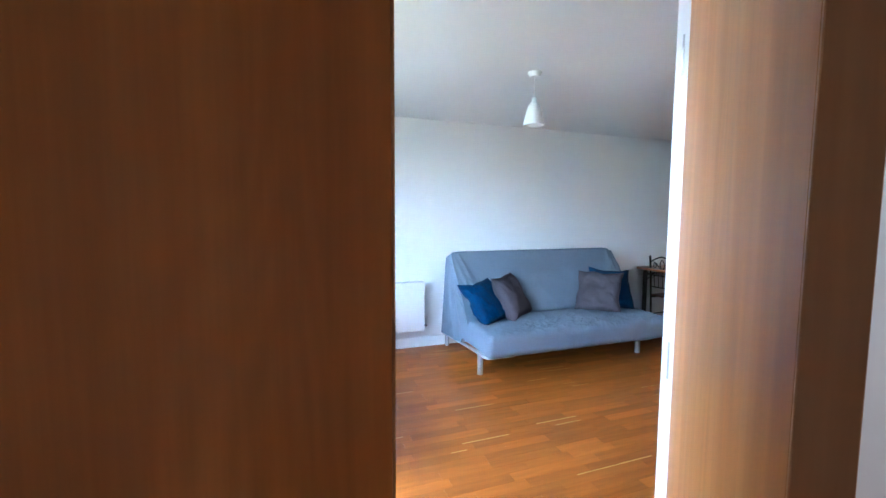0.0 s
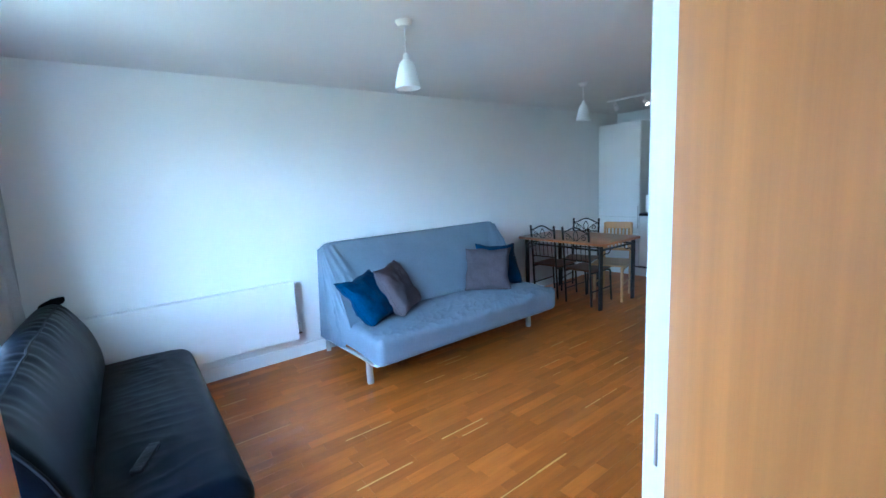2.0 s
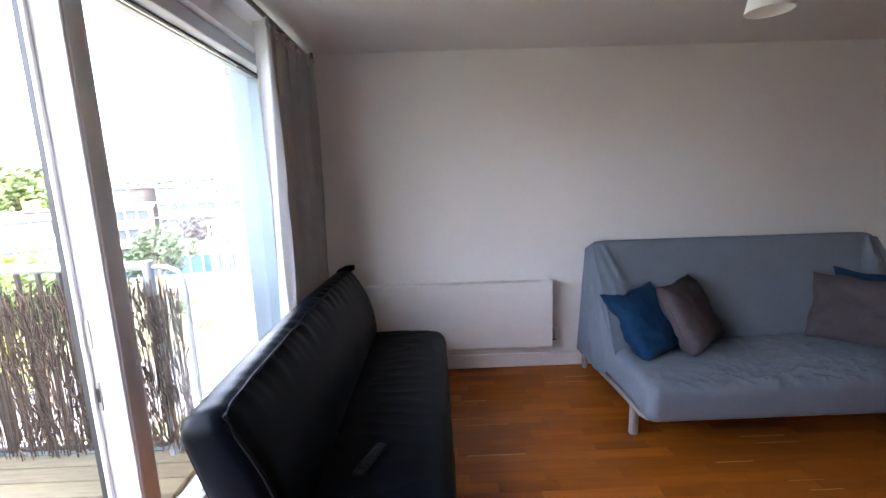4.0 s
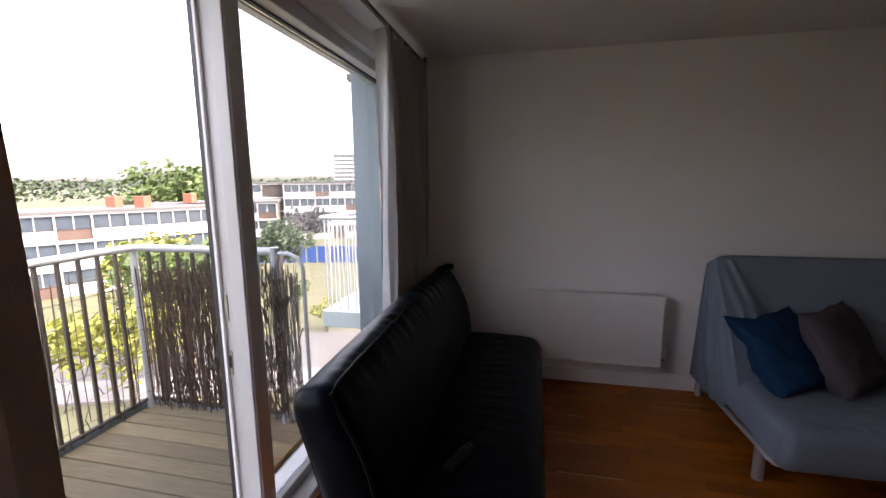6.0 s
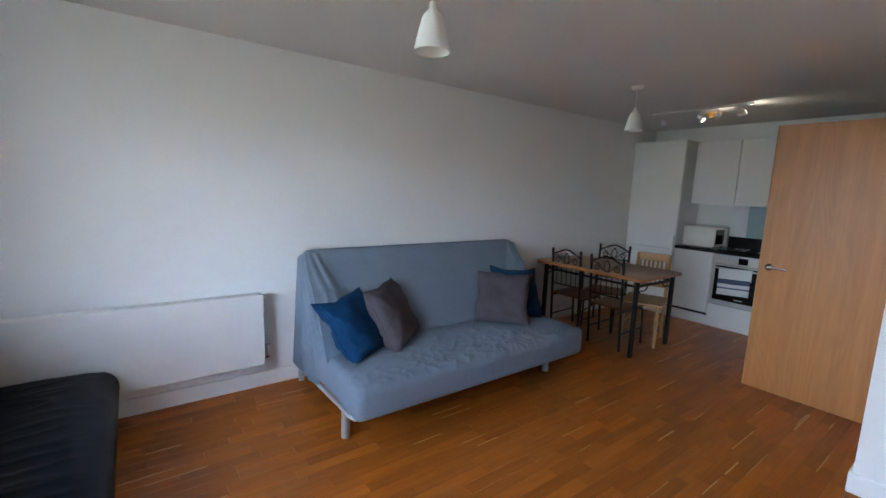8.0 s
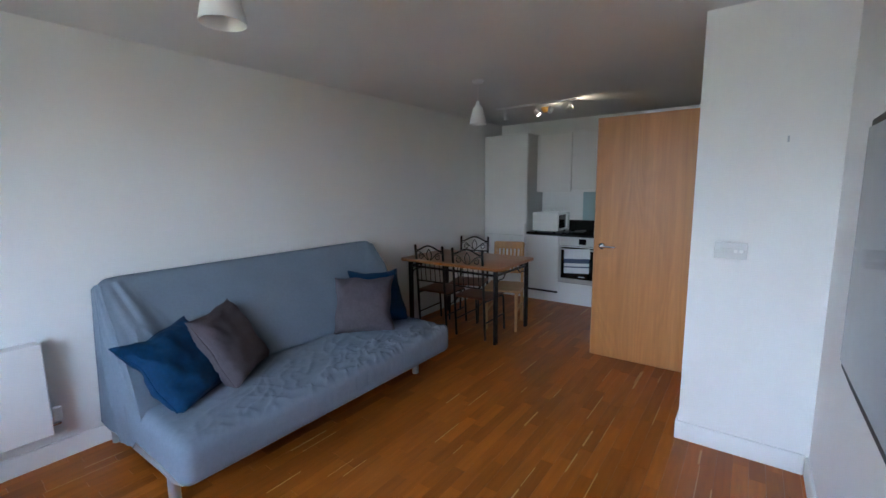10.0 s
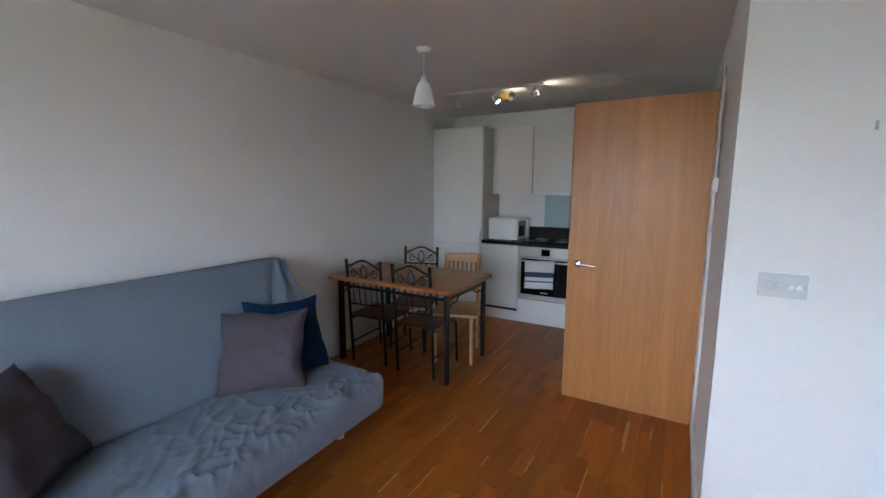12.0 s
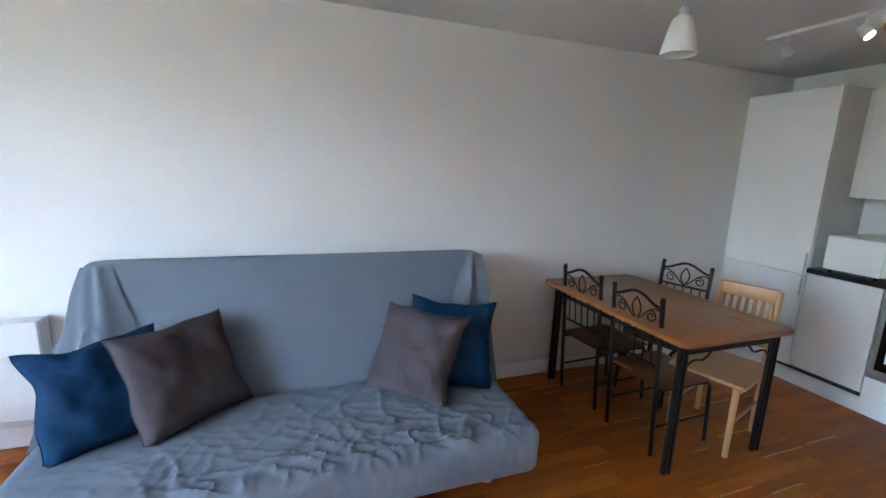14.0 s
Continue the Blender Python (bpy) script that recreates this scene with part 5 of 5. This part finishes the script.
def tree(deg, d, height, spread, leaf, label, seed, n=900, base=0.3):
    x, y = bearing(deg, d)
    t = random.Random(seed)
    r = root("tree", (x, y, GZ), label, "tree", "trees between the flats")
    wood = bmesh.new()
    cone(wood, (x, y, GZ), (x, y, GZ + height * 0.55), 0.035 * height, 0.014 * height, 9)
    centres = []
    for k in range(11):
        a, q = t.uniform(0, math.tau), t.uniform(0.35, 0.85)
        out = spread * t.uniform(0.45, 0.85) * (1.1 - 0.5 * abs(q - 0.6))
        c = Vector((x + out * math.cos(a), y + out * math.sin(a), GZ + height * (base + (1 - base) * q * 0.95)))
        cone(wood, (x, y, GZ + height * t.uniform(0.25, 0.5)), c, 0.010 * height, 0.003 * height, 6)
        centres.append((c, spread * t.uniform(0.32, 0.55)))
    centres.append((Vector((x, y, GZ + height * 0.80)), spread * 0.55))
    part("trunk", wood, BARK, r)
    verts, faces = [], []
    s = 0.055 * spread + 0.05
    for k in range(n):
        c, rad = t.choice(centres)
        v = Vector((t.gauss(0, 1), t.gauss(0, 1), t.gauss(0, 0.85))).normalized() * rad * t.uniform(0.55, 1.08)
        p = c + v
        u = Vector((t.gauss(0, 1), t.gauss(0, 1), t.gauss(0, 0.6))).normalized()
        w = u.orthogonal().normalized()
        size = s * t.uniform(0.7, 1.6)
        i = len(verts)
        verts += [p - u * size - w * size * 0.5, p + w * size * 0.3 - u * size * 0.2 + Vector((0, 0, size * 0.25)), p + u * size, p - w * size * 0.8]
        faces.append((i, i + 1, i + 2, i + 3))
    data = bpy.data.meshes.new("crown")
    data.from_pydata([v - Vector((x, y, GZ)) for v in verts], [], faces)
    data.materials.append(leaf)
    crown = new("crown", data)
    crown.parent = r
    return r


GREEN = leaf_material("green_leaves", (0.050, 0.082, 0.018), (0.032, 0.056, 0.013))
YELLOW = leaf_material("yellow_green_leaves", (0.15, 0.15, 0.018), (0.085, 0.11, 0.018))
DEEP = leaf_material("dark_green_leaves", (0.022, 0.042, 0.013), (0.016, 0.030, 0.011))
PURPLE = leaf_material("dark_purple_leaves", (0.025, 0.020, 0.024), (0.02, 0.022, 0.02))
tree(45.2, 95, 15.5, 6.8, GREEN, "broad round green tree behind the roofs", 1, 2600, 0.15)
tree(47.8, 34, 8.3, 2.6, YELLOW, "yellow-green tree in front of the flats", 2, 1500)
tree(44.4, 30, 8.2, 3.0, GREEN, "bright green tree in front of the flats", 3, 1900)
tree(50.5, 26, 5.5, 2.6, YELLOW, "low yellow-green tree by the road", 8, 1200)
tree(33.6, 52, 7.2, 3.4, DEEP, "dense dark green tree on the lawn", 4, 1900, 0.1)
tree(29.8, 74, 8.0, 3.0, PURPLE, "dark purple-leaved tree before the white block", 5, 1500)
tree(31.0, 40, 2.9, 0.9, GREEN, "small green bush on the lawn", 6, 500, 0.1)
tree(28.3, 33, 3.0, 1.0, YELLOW, "small yellow-green bush by the path", 7, 600, 0.1)
wood_line = random.Random(21)
verts, faces = [], []
for k in range(9000):
    deg, d = wood_line.uniform(5, 80), wood_line.uniform(300, 520)
    x, y = bearing(deg, d)
    top = 11.0 + 0.010 * d + 3.5 * noise.noise(Vector((deg * 0.5, d * 0.01, 0)))
    z = GZ + wood_line.uniform(0.2, 1.0) * top
    s = wood_line.uniform(0.7, 1.7)
    i = len(verts)
    u = Vector((wood_line.gauss(0, 1), wood_line.gauss(0, 1), wood_line.gauss(0, 0.5))).normalized() * s
    w = u.orthogonal().normalized() * s * 0.7
    p = Vector((x, y, z))
    verts += [p - u, p - w, p + u, p + w]
    faces.append((i, i + 1, i + 2, i + 3))
data = bpy.data.meshes.new("distant_trees")
data.from_pydata(verts, [], faces)
data.materials.append(DEEP)
tagged(new("distant_trees", data), "distant dark green treeline on the horizon", "trees", kind="stuff")

# ---- floor staves ----
rng = random.Random(4)
floor_ob = bpy.data.objects["floor"]
STRIP, FLOOR_LENGTHS = 0.071, (0.30, 0.38, 0.46, 0.56)
stave_mesh = {}
for L in FLOOR_LENGTHS:
    stave_mesh[L] = mesh("stave", boxed(0.0003, L - 0.0003, 0.0003, STRIP - 0.0003, -0.010, 0.0, bevel=0.0006), STAVE)
rest, rest_faces = [], []
count = 0
y = -1.08
while y < NORTH:
    x = -0.46 - rng.random() * 0.3
    while x < EAST:
        L = rng.choice(FLOOR_LENGTHS)
        x0, x1 = max(x, -0.46), min(x + L, EAST - 0.001)
        y1 = min(y + STRIP, NORTH - 0.001)
        near = 0.66 < x and x + L < 4.3 and 1.55 < y < 3.15
        if near and count < 300:
            ob = new("stave", stave_mesh[L])
            ob.parent = floor_ob
            ob.location = Vector((x, y, rng.uniform(-0.0002, 0.0002))) - floor_ob.location
            count += 1
        elif x1 - x0 > 0.01 and y1 - y > 0.01:
            k = len(rest)
            g, e = 0.0003, 0.0009
            for z, s in ((-0.008, g), (-0.0006, g), (0.0, e)):
                rest += [(x0 + s, y + s, z), (x1 - s, y + s, z), (x1 - s, y1 - s, z), (x0 + s, y1 - s, z)]
            rest_faces.append((k + 8, k + 9, k + 10, k + 11))
            for a in (0, 4):
                for i in range(4):
                    j = (i + 1) % 4
                    rest_faces.append((k + a + i, k + a + j, k + a + 4 + j, k + a + 4 + i))
        x += L
    y += STRIP
data = bpy.data.meshes.new("staves")
data.from_pydata([(a - floor_ob.location.x, b - floor_ob.location.y, c - floor_ob.location.z) for a, b, c in rest], [], rest_faces)
data.materials.append(STAVES)
others = tagged(new("staves", data), kind="stuff")
others.parent = floor_ob

# window glints along some stave edges, painted as pale streaks
streaks = bmesh.new()
for k in range(190):
    x, row = rng.uniform(-0.3, 5.8), rng.randrange(0, 74)
    L, w = rng.uniform(0.10, 0.36), rng.uniform(0.003, 0.011)
    y = -1.08 + STRIP * row + rng.choice((0.001, STRIP - 0.001 - w))
    if y + w < NORTH - 0.03:
        q = [streaks.verts.new(c) for c in ((x, y, 0.0), (x + L, y, 0.0), (x + L, y + w, 0.0), (x, y + w, 0.0), (x + 0.002, y + 0.0006, 0.0007), (x + L - 0.03, y + 0.0006, 0.0007), (x + L - 0.002, y + w * 0.75, 0.0007), (x + 0.03, y + w - 0.0006, 0.0007))]
        for a in ((4, 5, 6, 7), (0, 1, 5, 4), (1, 2, 6, 5), (2, 3, 7, 6), (3, 0, 4, 7)):
            streaks.faces.new([q[i] for i in a])
bmesh.ops.translate(streaks, verts=streaks.verts, vec=-floor_ob.location)
tagged(new("glint_streaks", mesh("glint_streaks", streaks, FLOOR_GLINT)), kind="stuff").parent = floor_ob
